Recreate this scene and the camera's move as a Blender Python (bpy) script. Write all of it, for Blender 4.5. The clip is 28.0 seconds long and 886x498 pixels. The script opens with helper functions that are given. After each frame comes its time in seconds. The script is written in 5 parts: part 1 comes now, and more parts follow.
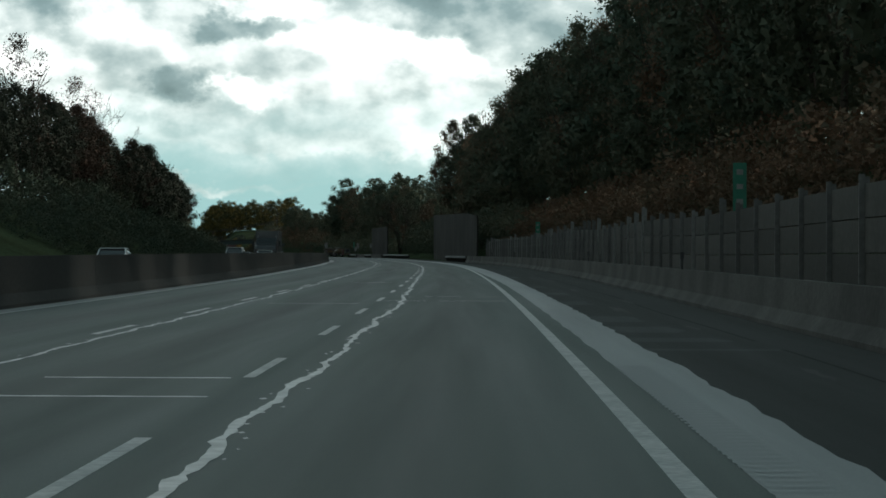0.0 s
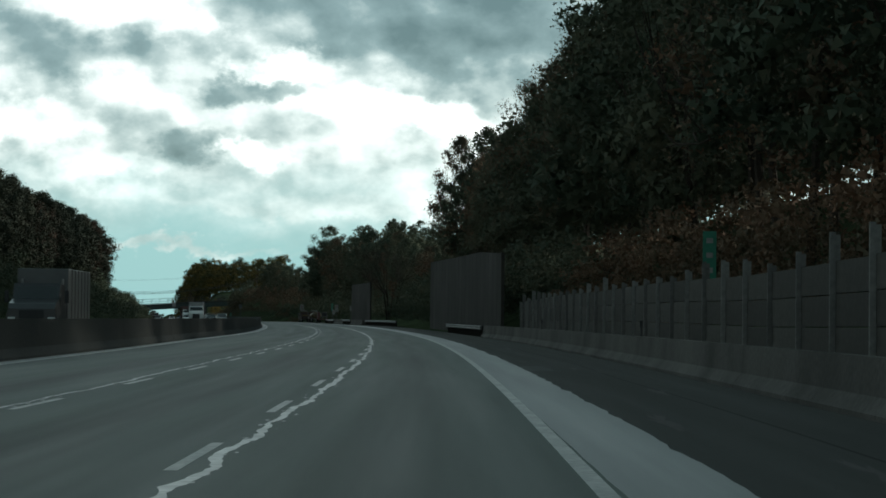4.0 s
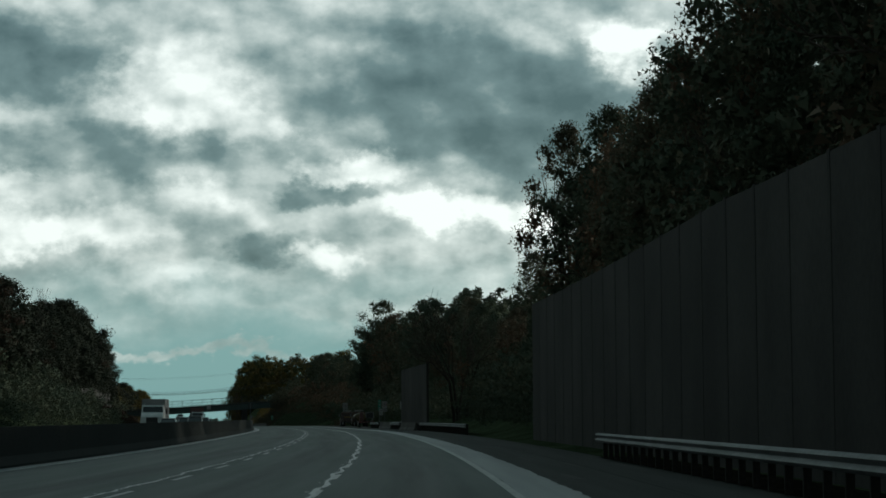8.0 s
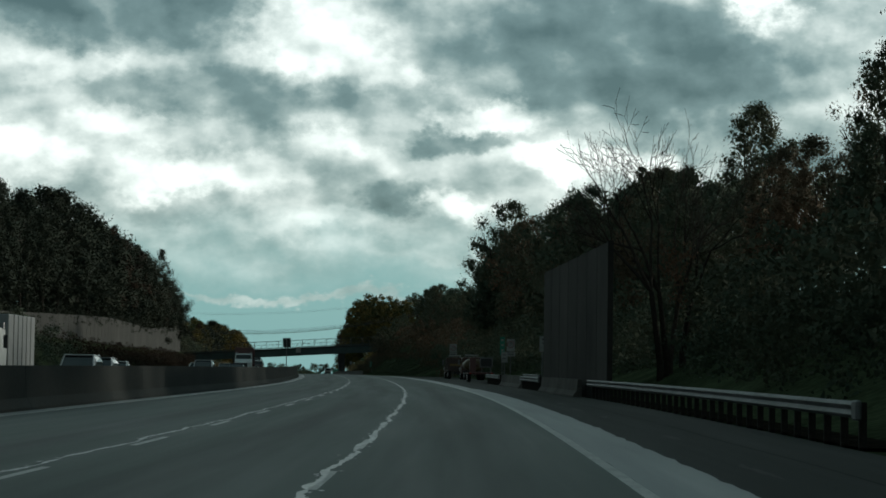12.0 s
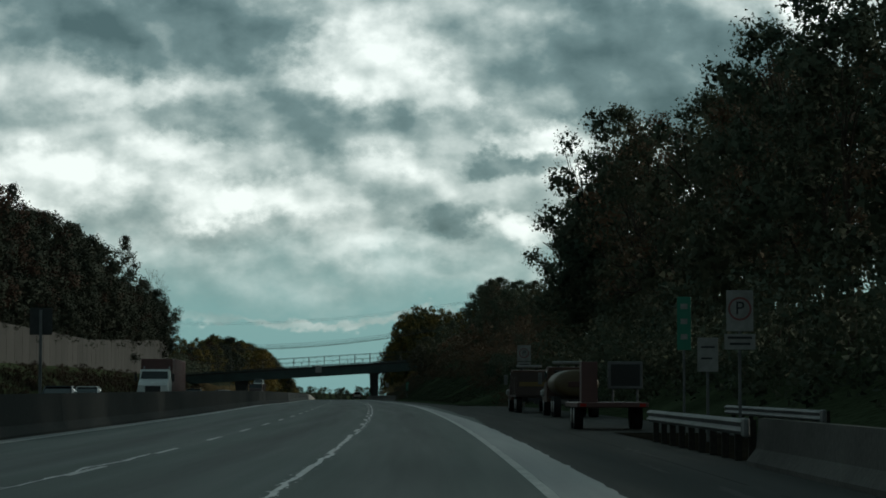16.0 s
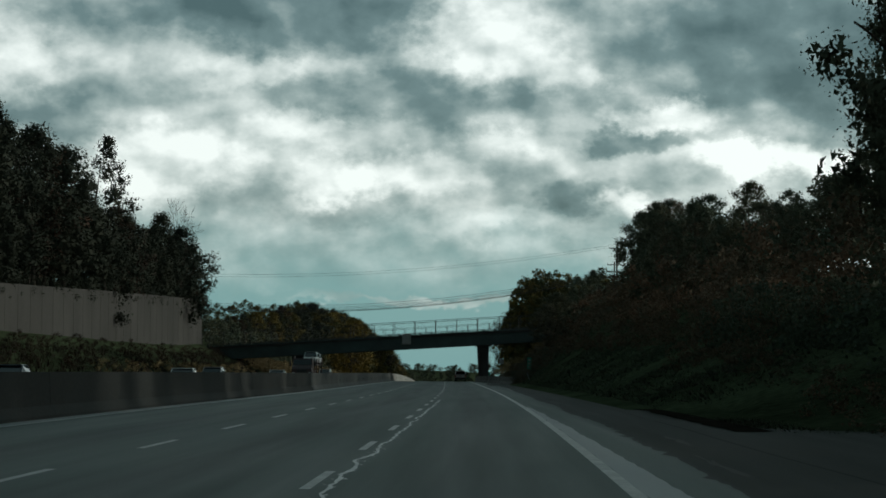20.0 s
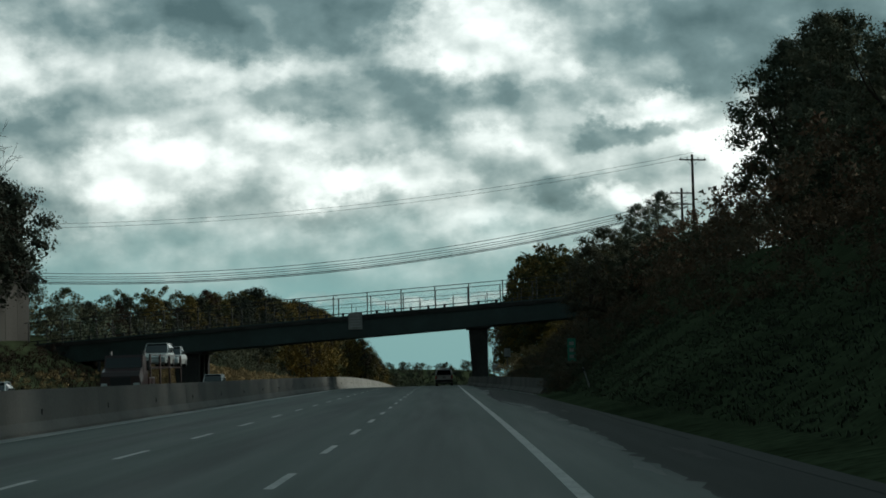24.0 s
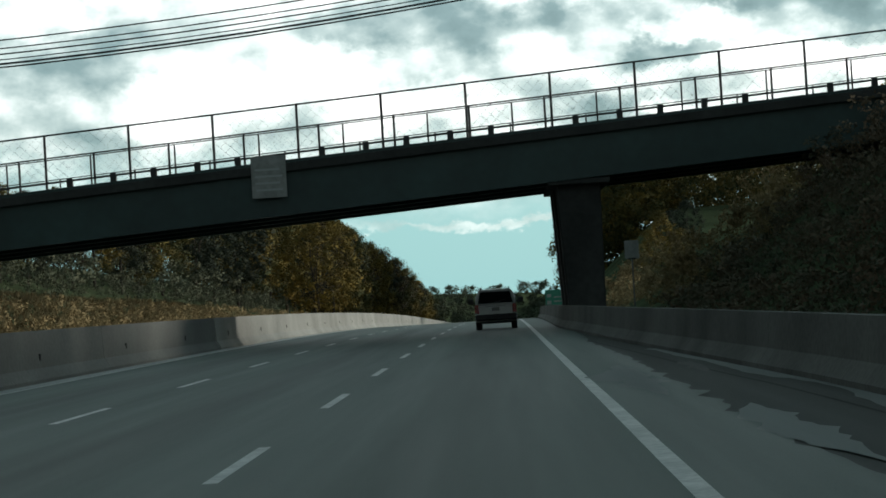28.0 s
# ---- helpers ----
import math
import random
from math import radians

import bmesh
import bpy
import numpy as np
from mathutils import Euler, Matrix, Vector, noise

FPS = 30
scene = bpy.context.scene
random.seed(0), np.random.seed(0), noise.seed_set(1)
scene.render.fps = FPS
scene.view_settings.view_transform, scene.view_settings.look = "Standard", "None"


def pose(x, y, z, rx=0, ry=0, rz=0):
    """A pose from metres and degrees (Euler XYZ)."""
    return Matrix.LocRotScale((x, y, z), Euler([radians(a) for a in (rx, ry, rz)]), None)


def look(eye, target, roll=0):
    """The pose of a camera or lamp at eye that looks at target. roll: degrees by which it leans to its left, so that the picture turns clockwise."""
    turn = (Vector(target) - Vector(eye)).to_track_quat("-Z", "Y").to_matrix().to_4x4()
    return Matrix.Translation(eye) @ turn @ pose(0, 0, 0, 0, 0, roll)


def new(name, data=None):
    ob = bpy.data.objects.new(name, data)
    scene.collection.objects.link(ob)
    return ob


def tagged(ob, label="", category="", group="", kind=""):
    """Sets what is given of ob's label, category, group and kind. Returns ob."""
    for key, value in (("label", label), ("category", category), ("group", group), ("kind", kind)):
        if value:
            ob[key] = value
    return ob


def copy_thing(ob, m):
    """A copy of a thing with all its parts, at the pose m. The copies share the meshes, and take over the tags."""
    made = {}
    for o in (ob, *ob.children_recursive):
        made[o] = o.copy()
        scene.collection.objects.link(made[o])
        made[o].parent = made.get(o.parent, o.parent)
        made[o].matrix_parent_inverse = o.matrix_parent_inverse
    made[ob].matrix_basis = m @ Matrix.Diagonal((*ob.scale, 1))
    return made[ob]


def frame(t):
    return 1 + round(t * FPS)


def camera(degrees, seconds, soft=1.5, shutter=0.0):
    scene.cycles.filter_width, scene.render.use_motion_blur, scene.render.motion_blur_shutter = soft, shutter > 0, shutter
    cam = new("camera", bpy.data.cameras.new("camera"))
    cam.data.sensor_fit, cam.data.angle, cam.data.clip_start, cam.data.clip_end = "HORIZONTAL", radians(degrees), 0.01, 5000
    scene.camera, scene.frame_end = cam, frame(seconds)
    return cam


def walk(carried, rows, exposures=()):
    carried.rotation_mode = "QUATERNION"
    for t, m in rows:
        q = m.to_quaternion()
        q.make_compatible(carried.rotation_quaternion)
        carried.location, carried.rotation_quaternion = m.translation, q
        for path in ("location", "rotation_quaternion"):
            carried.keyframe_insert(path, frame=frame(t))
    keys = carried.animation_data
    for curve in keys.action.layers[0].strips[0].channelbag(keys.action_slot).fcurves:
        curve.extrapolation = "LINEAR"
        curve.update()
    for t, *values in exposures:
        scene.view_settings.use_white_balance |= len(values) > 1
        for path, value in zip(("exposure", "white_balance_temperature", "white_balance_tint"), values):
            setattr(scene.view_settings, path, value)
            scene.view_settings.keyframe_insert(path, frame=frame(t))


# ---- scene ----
# The way: seconds, x, y, z, heading, tilt and lean in degrees.
WAY = [
    (0.0, 0.565, 0.0, 1.373, 0.856, 0.206, 0.195),
    (0.5, 0.605, 17.381, 1.429, 1.252, -1.019, -0.42),
    (1.0, 0.586, 34.764, 1.484, 1.201, 0.495, -0.516),
    (1.5, 0.429, 52.15, 1.538, 2.255, 0.0, -0.005),
    (2.0, 0.214, 69.538, 1.591, 2.999, 0.32, 0.629),
    (2.5, 0.03, 86.929, 1.642, 2.433, 0.698, 0.766),
    (4.5, -1.131, 156.51, 1.824, 0.918, 2.59, 0.612),
    (5.0, -1.554, 173.9, 1.861, 1.148, 3.518, 1.131),
    (5.5, -2.035, 191.286, 1.893, 1.113, 3.973, 1.394),
    (6.0, -2.583, 208.665, 1.921, 0.995, 4.486, -0.4),
    (6.5, -3.206, 226.039, 1.945, 1.16, 5.34, 0.246),
    (7.0, -3.911, 243.405, 1.969, 2.673, 3.364, -1.03),
    (7.5, -4.702, 260.764, 1.993, 3.488, 3.826, -0.351),
    (8.0, -5.585, 278.114, 2.017, 2.958, 4.336, -0.329),
    (8.5, -6.579, 295.44, 2.042, 3.142, 4.433, -0.312),
    (9.0, -7.67, 312.726, 2.068, 3.257, 4.54, -1.038),
    (9.5, -8.857, 329.973, 2.099, 3.523, 4.674, -1.417),
    (10.0, -10.135, 347.18, 2.133, 4.403, 4.676, -0.38),
    (10.5, -11.501, 364.346, 2.171, 5.182, 4.595, -0.864),
    (11.0, -12.953, 381.472, 2.213, 6.664, 2.669, 1.023),
    (11.5, -14.485, 398.557, 2.256, 6.187, 2.354, 1.724),
    (12.0, -16.098, 415.601, 2.298, 6.228, 3.051, 0.86),
    (12.5, -17.677, 432.612, 2.339, 5.586, 3.664, 0.827),
    (14.5, -24.743, 500.176, 2.478, 6.966, 3.525, 0.564),
    (15.0, -26.698, 516.945, 2.496, 6.944, 3.481, 1.552),
    (15.5, -28.73, 533.665, 2.508, 7.157, 3.844, 0.285),
    (16.0, -30.84, 550.335, 2.517, 7.699, 3.59, 0.152),
    (16.5, -33.107, 566.948, 2.531, 8.384, 3.515, 0.82),
    (17.0, -35.451, 583.521, 2.553, 8.563, 3.715, -0.276),
    (17.5, -37.87, 600.052, 2.58, 9.097, 3.427, 0.244),
    (18.0, -40.362, 616.541, 2.614, 9.439, 3.396, -0.216),
    (18.5, -42.924, 632.99, 2.649, 10.121, 2.81, 0.638),
    (19.0, -45.548, 649.398, 2.68, 10.698, 2.84, -0.07),
    (19.5, -48.226, 665.766, 2.708, 11.067, 2.704, 0.51),
    (20.0, -50.949, 682.097, 2.733, 10.718, 3.019, 0.421),
    (20.5, -53.661, 698.414, 2.754, 10.68, 2.688, -0.65),
    (22.5, -64.828, 763.618, 2.74, 10.847, 2.629, -0.169),
    (23.0, -67.681, 779.906, 2.71, 10.67, 2.724, -0.104),
    (23.5, -70.555, 796.19, 2.678, 10.601, 2.83, -0.57),
    (24.0, -73.449, 812.469, 2.647, 10.468, 2.981, -1.544),
    (24.5, -76.389, 828.739, 2.617, 10.484, 2.428, -0.873),
    (25.0, -79.352, 845.003, 2.587, 11.012, 1.981, -0.734),
    (25.2, -80.547, 851.506, 2.575, 11.28, 1.32, -0.9),
    (25.5, -82.34, 861.26, 2.558, 11.131, 1.711, -1.287),
    (26.0, -85.349, 877.51, 2.53, 11.391, 2.787, -1.537),
    (26.5, -88.374, 893.755, 2.505, 10.789, 2.827, -2.044),
    (27.0, -91.407, 909.996, 2.482, 10.916, 2.541, -2.434),
    (27.5, -94.444, 926.235, 2.461, 11.442, 1.357, -3.103),
    (28.0, -97.476, 942.471, 2.442, 11.838, 1.14, -3.453),
]
cam = camera(21.97, 28.0, soft=1.7)
walk(cam, [(r[0], pose(r[1], r[2], r[3], 0, 0, r[4]) @ pose(0, 0, 0, 90 + r[5]) @ pose(0, 0, 0, 0, 0, r[6])) for r in WAY],
     exposures=[(0, 0.75, 6500, 8), (1, 0.95, 6500, 8), (2.5, 0.95, 6500, 8), (4.5, 0.65, 6400, 4), (5, 0.5, 6400, 3), (6, 0.2, 6350, 2), (7, 0.05, 6350, 1), (11.2, 0.0, 6350, 1), (12, 0.25, 6350, 1), (12.5, 0.2, 6350, 1), (14.5, 0.05, 6350, 1), (20.5, 0.0, 6350, 2),
                (24, 0.15, 6350, 2), (26, 0.5, 6400, 4), (27, 0.3, 6400, 4), (28, 0.9, 6450, 6)])

# ---- light ----
SUN_AZ, SUN_EL = radians(56), radians(14.5)


def sky_world():
    w = bpy.data.worlds.new("sky")
    scene.world = w
    w.use_nodes = True
    nt = w.node_tree
    nt.nodes.clear()
    N, L = nt.nodes.new, nt.links.new

    def math(op, a, b=None, c=None):
        n = N("ShaderNodeMath")
        n.operation = op
        for i, v in enumerate((a, b, c)):
            if v is None:
                continue
            if isinstance(v, (int, float)):
                n.inputs[i].default_value = v
            else:
                L(v, n.inputs[i])
        return n.outputs[0]

    tc = N("ShaderNodeTexCoord")
    sep = N("ShaderNodeSeparateXYZ")
    L(tc.outputs["Generated"], sep.inputs[0])
    az = math("MULTIPLY", math("ARCTAN2", sep.outputs[0], sep.outputs[1]), 57.2958)
    el = math("MULTIPLY", math("ARCSINE", sep.outputs[2]), 57.2958)

    def noise_of(sx, sy, scale, detail, rough, seed, a=None, e=None):
        v = N("ShaderNodeCombineXYZ")
        L(math("MULTIPLY", a or az, sx), v.inputs[0])
        L(math("MULTIPLY", e or el, sy), v.inputs[1])
        v.inputs[2].default_value = seed
        n = N("ShaderNodeTexNoise")
        n.inputs["Scale"].default_value = scale
        n.inputs["Detail"].default_value = detail
        n.inputs["Roughness"].default_value = rough
        L(v.outputs[0], n.inputs["Vector"])
        return n.outputs["Fac"]

    # two scales of drift bend every cloud's outline
    w1 = math("SUBTRACT", noise_of(1, 1.5, 0.42, 3, 0.5, 3.1), 0.5)
    w2 = math("SUBTRACT", noise_of(1, 1.5, 0.42, 3, 0.5, 9.7), 0.5)
    w3 = math("SUBTRACT", noise_of(1, 1.3, 1.7, 8, 0.63, 21.3), 0.5)
    w4 = math("SUBTRACT", noise_of(1, 1.3, 1.7, 8, 0.63, 27.9), 0.5)
    waz = math("MULTIPLY_ADD", w3, 1.7, math("MULTIPLY_ADD", w1, 3.0, az))
    wel = math("MULTIPLY_ADD", w4, 1.0, math("MULTIPLY_ADD", w2, 1.5, el))

    def blob(a, e, ra, re, amount):
        da = math("DIVIDE", math("SUBTRACT", waz, a), ra)
        de = math("DIVIDE", math("SUBTRACT", wel, e), re)
        q = math("ADD", math("MULTIPLY", da, da), math("MULTIPLY", de, de))
        q = math("MULTIPLY", math("POWER", q, 1.8), -1.0)
        return math("MULTIPLY", math("EXPONENT", q), amount)

    big = math("MULTIPLY", math("SUBTRACT", noise_of(1, 1.7, 0.3, 4, 0.45, 1.3), 0.5), 0.5)
    # billows lit from above and from the right: thickness here against thickness a little towards the sun
    la, le = math("ADD", az, 0.30), math("ADD", el, 0.36)
    fine = math("MULTIPLY", math("SUBTRACT", noise_of(1, 1.4, 0.5, 7, 0.5, 5.9), noise_of(1, 1.4, 0.5, 7, 0.5, 5.9, la, le)), 1.05)
    high = math("MULTIPLY", math("SUBTRACT", el, 11.0), 0.035)
    high.node.use_clamp = True
    total = math("SUBTRACT", math("ADD", math("ADD", big, fine), 0.57), math("MULTIPLY", high, 0.40))
    for b in CLOUD_BASES + CLOUD_BREAKS + CLOUD_HEAPS:
        total = math("ADD", total, blob(*b))
    ramp = N("ShaderNodeValToRGB")
    cr = ramp.color_ramp
    stops = ((0.0, (0.075, 0.128, 0.138)), (0.30, (0.165, 0.24, 0.252)), (0.50, (0.36, 0.435, 0.435)), (0.70, (0.68, 0.73, 0.72)), (0.92, (1.08, 1.10, 1.085)))
    while len(cr.elements) < len(stops):
        cr.elements.new(0.5)
    for e, (p, c) in zip(cr.elements, stops):
        e.position, e.color = p, (*c, 1)
    L(total, ramp.inputs[0])
    sky = N("ShaderNodeTexSky")
    sky.sky_type, sky.sun_disc, sky.sun_elevation, sky.sun_rotation = "NISHITA", False, SUN_EL, SUN_AZ
    bg_sky, bg_cloud = N("ShaderNodeBackground"), N("ShaderNodeBackground")
    L(sky.outputs[0], bg_sky.inputs[0])
    bg_sky.inputs[1].default_value = 0.06
    low = N("ShaderNodeMix")
    low.data_type = "RGBA"
    clear = math("MULTIPLY_ADD", wel, -0.42, 1.75)
    clear.node.use_clamp = True
    L(math("MULTIPLY", clear, math("SUBTRACT", 1.0, math("ADD", blob(-9.5, 1.75, 4.5, 0.14, 0.7), blob(-3.0, 2.9, 5.0, 0.25, 0.4)))), low.inputs[0])
    L(ramp.outputs[0], low.inputs[6])
    low.inputs[7].default_value = (0.21, 0.385, 0.40, 1)
    L(low.outputs[2], bg_cloud.inputs[0])
    # clouds towards the low sun are lit through, those behind it dull
    ahead = math("ADD", math("MULTIPLY", sep.outputs[0], 0.30), math("MULTIPLY", sep.outputs[1], 0.92))
    L(math("MULTIPLY_ADD", ahead, 0.27, 0.78), bg_cloud.inputs[1])
    mix = N("ShaderNodeMixShader")
    mix.inputs[0].default_value = 0.86
    L(bg_sky.outputs[0], mix.inputs[1])
    L(bg_cloud.outputs[0], mix.inputs[2])
    out = N("ShaderNodeOutputWorld")
    L(mix.outputs[0], out.inputs[0])


# Clouds: bearing, height, half widths in degrees, and how much lighter or darker than the sheet.
CLOUD_BASES = [(-2.2, 8.1, 4.6, 1.75, -0.36), (0.4, 6.9, 2.6, 1.1, -0.22), (-14.2, 9.0, 3.4, 1.1, -0.40), (-11.3, 6.85, 2.9, 0.7, -0.27), (-6.2, 5.7, 1.15, 0.36, -0.34),
               (-18.5, 9.3, 3.0, 0.9, -0.24), (-7.4, 4.4, 1.0, 0.42, -0.24), (-12.8, 4.0, 1.3, 0.4, -0.16), (-20.6, 6.0, 1.6, 0.7, -0.20), (4.5, 5.2, 3.0, 1.1, -0.2)]
CLOUD_BREAKS = [(1.7, 9.3, 1.1, 0.85, 0.6), (-9.7, 8.3, 1.5, 1.2, 0.30), (-7.6, 7.3, 1.0, 0.5, 0.22), (-5.2, 6.35, 1.2, 0.45, 0.34), (-3.2, 5.3, 1.6, 0.42, 0.40), (-0.9, 4.9, 1.5, 0.45, 0.40),
                (-21.6, 7.6, 1.5, 0.8, 0.25), (-15.5, 7.4, 1.6, 0.45, 0.16), (-0.6, 3.4, 2.4, 0.8, 0.2)]
CLOUD_HEAPS = [(-17.4, 5.1, 2.0, 0.85, 0.34), (-18.9, 4.2, 1.2, 0.6, 0.2), (-5.7, 4.1, 0.9, 0.35, 0.28), (-11.2, 4.9, 1.8, 0.5, 0.22), (-13.6, 4.9, 1.3, 0.55, 0.24), (-9.2, 5.7, 1.2, 0.4, 0.18),
               (-14.4, 6.0, 1.5, 0.4, 0.16), (-9.3, 3.6, 1.6, 0.35, 0.16)]
sky_world()
sun = new("sun", bpy.data.lights.new("sun", "SUN"))
sun.data.energy, sun.data.angle, sun.data.color = 1.4, radians(5.0), (1.0, 0.95, 0.86)
sun.matrix_world = look((0, 0, 100), (-math.sin(SUN_AZ), -math.cos(SUN_AZ), 100 - math.tan(SUN_EL)))

# ---- materials ----
MATS = {}


def mat(name, colour, rough=0.8, metal=0.0, grain=0.0, grain_scale=8.0, stain=0.0, stain_scale=0.35, bump=0.0, bump_scale=30.0, vary=0.0, hue=None,
        spec=None, coord="Object", emit=0.0, alpha_glass=False):
    """A surface with grain and stains at two scales, a fine relief, and a shift of tone from piece to piece."""
    if name in MATS:
        return MATS[name]
    m = bpy.data.materials.new(name)
    m.use_nodes = True
    nt = m.node_tree
    N, L = nt.nodes.new, nt.links.new
    b = nt.nodes["Principled BSDF"]
    b.inputs["Roughness"].default_value = rough
    b.inputs["Metallic"].default_value = metal
    b.inputs["Specular IOR Level"].default_value = (0.15 if rough > 0.78 else 0.5) if spec is None else spec
    tc = N("ShaderNodeTexCoord")
    col = N("ShaderNodeRGB").outputs[0]
    col.default_value = (*colour, 1)

    def shade(src, fac, amount, tint=None):
        mx = N("ShaderNodeMix")
        mx.data_type, mx.blend_type = "RGBA", "MULTIPLY"
        rr = N("ShaderNodeMapRange")
        rr.inputs[1].default_value, rr.inputs[2].default_value = 0.3, 0.7
        rr.inputs[3].default_value, rr.inputs[4].default_value = 1 - amount, 1 + amount
        L(fac, rr.inputs[0])
        g = N("ShaderNodeCombineColor")
        for i in range(3):
            L(rr.outputs[0], g.inputs[i])
        mx.inputs[0].default_value = 1
        L(src, mx.inputs[6])
        L(g.outputs[0], mx.inputs[7])
        return mx.outputs[2]

    for amount, scale in ((grain, grain_scale), (stain, stain_scale)):
        if amount:
            n = N("ShaderNodeTexNoise")
            n.inputs["Scale"].default_value, n.inputs["Detail"].default_value = scale, 6
            L(tc.outputs[coord], n.inputs["Vector"])
            col = shade(col, n.outputs["Fac"], amount)
    if vary:
        oi = N("ShaderNodeObjectInfo")
        col = shade(col, oi.outputs["Random"], vary)
    if hue:
        oi = N("ShaderNodeObjectInfo")
        mx = N("ShaderNodeMix")
        mx.data_type = "RGBA"
        L(oi.outputs["Random"], mx.inputs[0])
        L(col, mx.inputs[6])
        mx.inputs[7].default_value = (*hue, 1)
        col = mx.outputs[2]
    L(col, b.inputs["Base Color"])
    if bump:
        n = N("ShaderNodeTexNoise")
        n.inputs["Scale"].default_value, n.inputs["Detail"].default_value = bump_scale, 5
        L(tc.outputs[coord], n.inputs["Vector"])
        bp = N("ShaderNodeBump")
        bp.inputs["Strength"].default_value = bump
        L(n.outputs["Fac"], bp.inputs["Height"])
        L(bp.outputs[0], b.inputs["Normal"])
    if emit:
        L(col, b.inputs["Emission Color"])
        b.inputs["Emission Strength"].default_value = emit
    MATS[name] = m
    return m


def leaf_mat(name, colour, other):
    """Leaves: two tones mixed leaf by leaf and tree by tree, a little light through them."""
    m = bpy.data.materials.new(name)
    m.use_nodes = True
    nt = m.node_tree
    N, L = nt.nodes.new, nt.links.new
    b = nt.nodes["Principled BSDF"]
    b.inputs["Roughness"].default_value = 0.75
    b.inputs["Specular IOR Level"].default_value = 0.06
    geo, oi = N("ShaderNodeNewGeometry"), N("ShaderNodeObjectInfo")
    ad = N("ShaderNodeMath")
    ad.operation = "MULTIPLY_ADD"
    L(geo.outputs["Random Per Island"], ad.inputs[0])
    ad.inputs[1].default_value = 0.14
    sc = N("ShaderNodeMath")
    sc.operation = "MULTIPLY_ADD"
    L(oi.outputs["Random"], sc.inputs[0])
    sc.inputs[1].default_value, sc.inputs[2].default_value = 0.6, -1.2
    # whole clumps differ more than single leaves
    pn = N("ShaderNodeTexNoise")
    pn.inputs["Scale"].default_value, pn.inputs["Detail"].default_value = 0.16, 3.0
    L(geo.outputs["Position"], pn.inputs["Vector"])
    cl = N("ShaderNodeMath")
    cl.operation = "MULTIPLY_ADD"
    L(pn.outputs["Fac"], cl.inputs[0])
    cl.inputs[1].default_value = 2.6
    L(sc.outputs[0], cl.inputs[2])
    L(cl.outputs[0], ad.inputs[2])
    ad.use_clamp = True
    mx = N("ShaderNodeMix")
    mx.data_type = "RGBA"
    L(ad.outputs[0], mx.inputs[0])
    mx.inputs[6].default_value, mx.inputs[7].default_value = (*colour, 1), (*other, 1)
    L(mx.outputs[2], b.inputs["Base Color"])
    tr = N("ShaderNodeBsdfTranslucent")
    L(mx.outputs[2], tr.inputs[0])
    ms = N("ShaderNodeMixShader")
    ms.inputs[0].default_value = 0.12
    L(b.outputs[0], ms.inputs[1])
    L(tr.outputs[0], ms.inputs[2])
    L(ms.outputs[0], nt.nodes["Material Output"].inputs[0])
    return m


def road_mat(name, base, lane=True, rough=0.62):
    """Worn pavement; UV runs along and across the road in metres: oily middle of each lane, polished wheel tracks, patches, coarse grain."""
    m = bpy.data.materials.new(name)
    m.use_nodes = True
    nt = m.node_tree
    N, L = nt.nodes.new, nt.links.new
    b = nt.nodes["Principled BSDF"]
    b.inputs["Specular IOR Level"].default_value = 0.2
    uv = N("ShaderNodeUVMap")
    uv.uv_map = "UVMap"
    sep = N("ShaderNodeSeparateXYZ")
    L(uv.outputs[0], sep.inputs[0])

    def math(op, a, c=None, d=None):
        n = N("ShaderNodeMath")
        n.operation = op
        for i, v in enumerate((a, c, d)):
            if v is None:
                continue
            if isinstance(v, (int, float)):
                n.inputs[i].default_value = v
            else:
                L(v, n.inputs[i])
        return n.outputs[0]

    def noise(sx, sy, detail=5):
        v = N("ShaderNodeCombineXYZ")
        L(math("MULTIPLY", sep.outputs[0], sx), v.inputs[0])
        L(math("MULTIPLY", sep.outputs[1], sy), v.inputs[1])
        n = N("ShaderNodeTexNoise")
        n.inputs["Scale"].default_value, n.inputs["Detail"].default_value = 1.0, detail
        L(v.outputs[0], n.inputs["Vector"])
        return n.outputs["Fac"]

    total = math("MULTIPLY_ADD", noise(0.05, 1.3), 0.5, 0.75)
    total = math("MULTIPLY", total, math("MULTIPLY_ADD", noise(0.02, 0.6), 0.5, 0.75))
    total = math("MULTIPLY", total, math("MULTIPLY_ADD", noise(0.12, 4.0), 0.22, 0.89))
    total = math("MULTIPLY", total, math("MULTIPLY_ADD", noise(25, 25, 3), 0.35, 0.82))
    if lane:
        ph = math("MULTIPLY", math("ADD", sep.outputs[1], 0.0), 2 * 3.14159265 / 3.66)
        wear = math("ADD", math("MULTIPLY", math("COSINE", ph), -0.20), math("MULTIPLY", math("COSINE", math("MULTIPLY", ph, 2.0)), -0.05))
        total = math("MULTIPLY", total, math("ADD", wear, 1.0))
    g = N("ShaderNodeVectorMath")
    g.operation = "SCALE"
    g.inputs[0].default_value = base
    L(total, g.inputs[3])
    L(g.outputs[0], b.inputs["Base Color"])
    L(math("MULTIPLY_ADD", noise(0.04, 1.5), 0.3, rough - 0.15), b.inputs["Roughness"])
    bp = N("ShaderNodeBump")
    bp.inputs["Strength"].default_value = 0.25
    bp.inputs["Distance"].default_value = 0.02
    L(noise(40, 40, 3), bp.inputs["Height"])
    L(bp.outputs[0], b.inputs["Normal"])
    return m


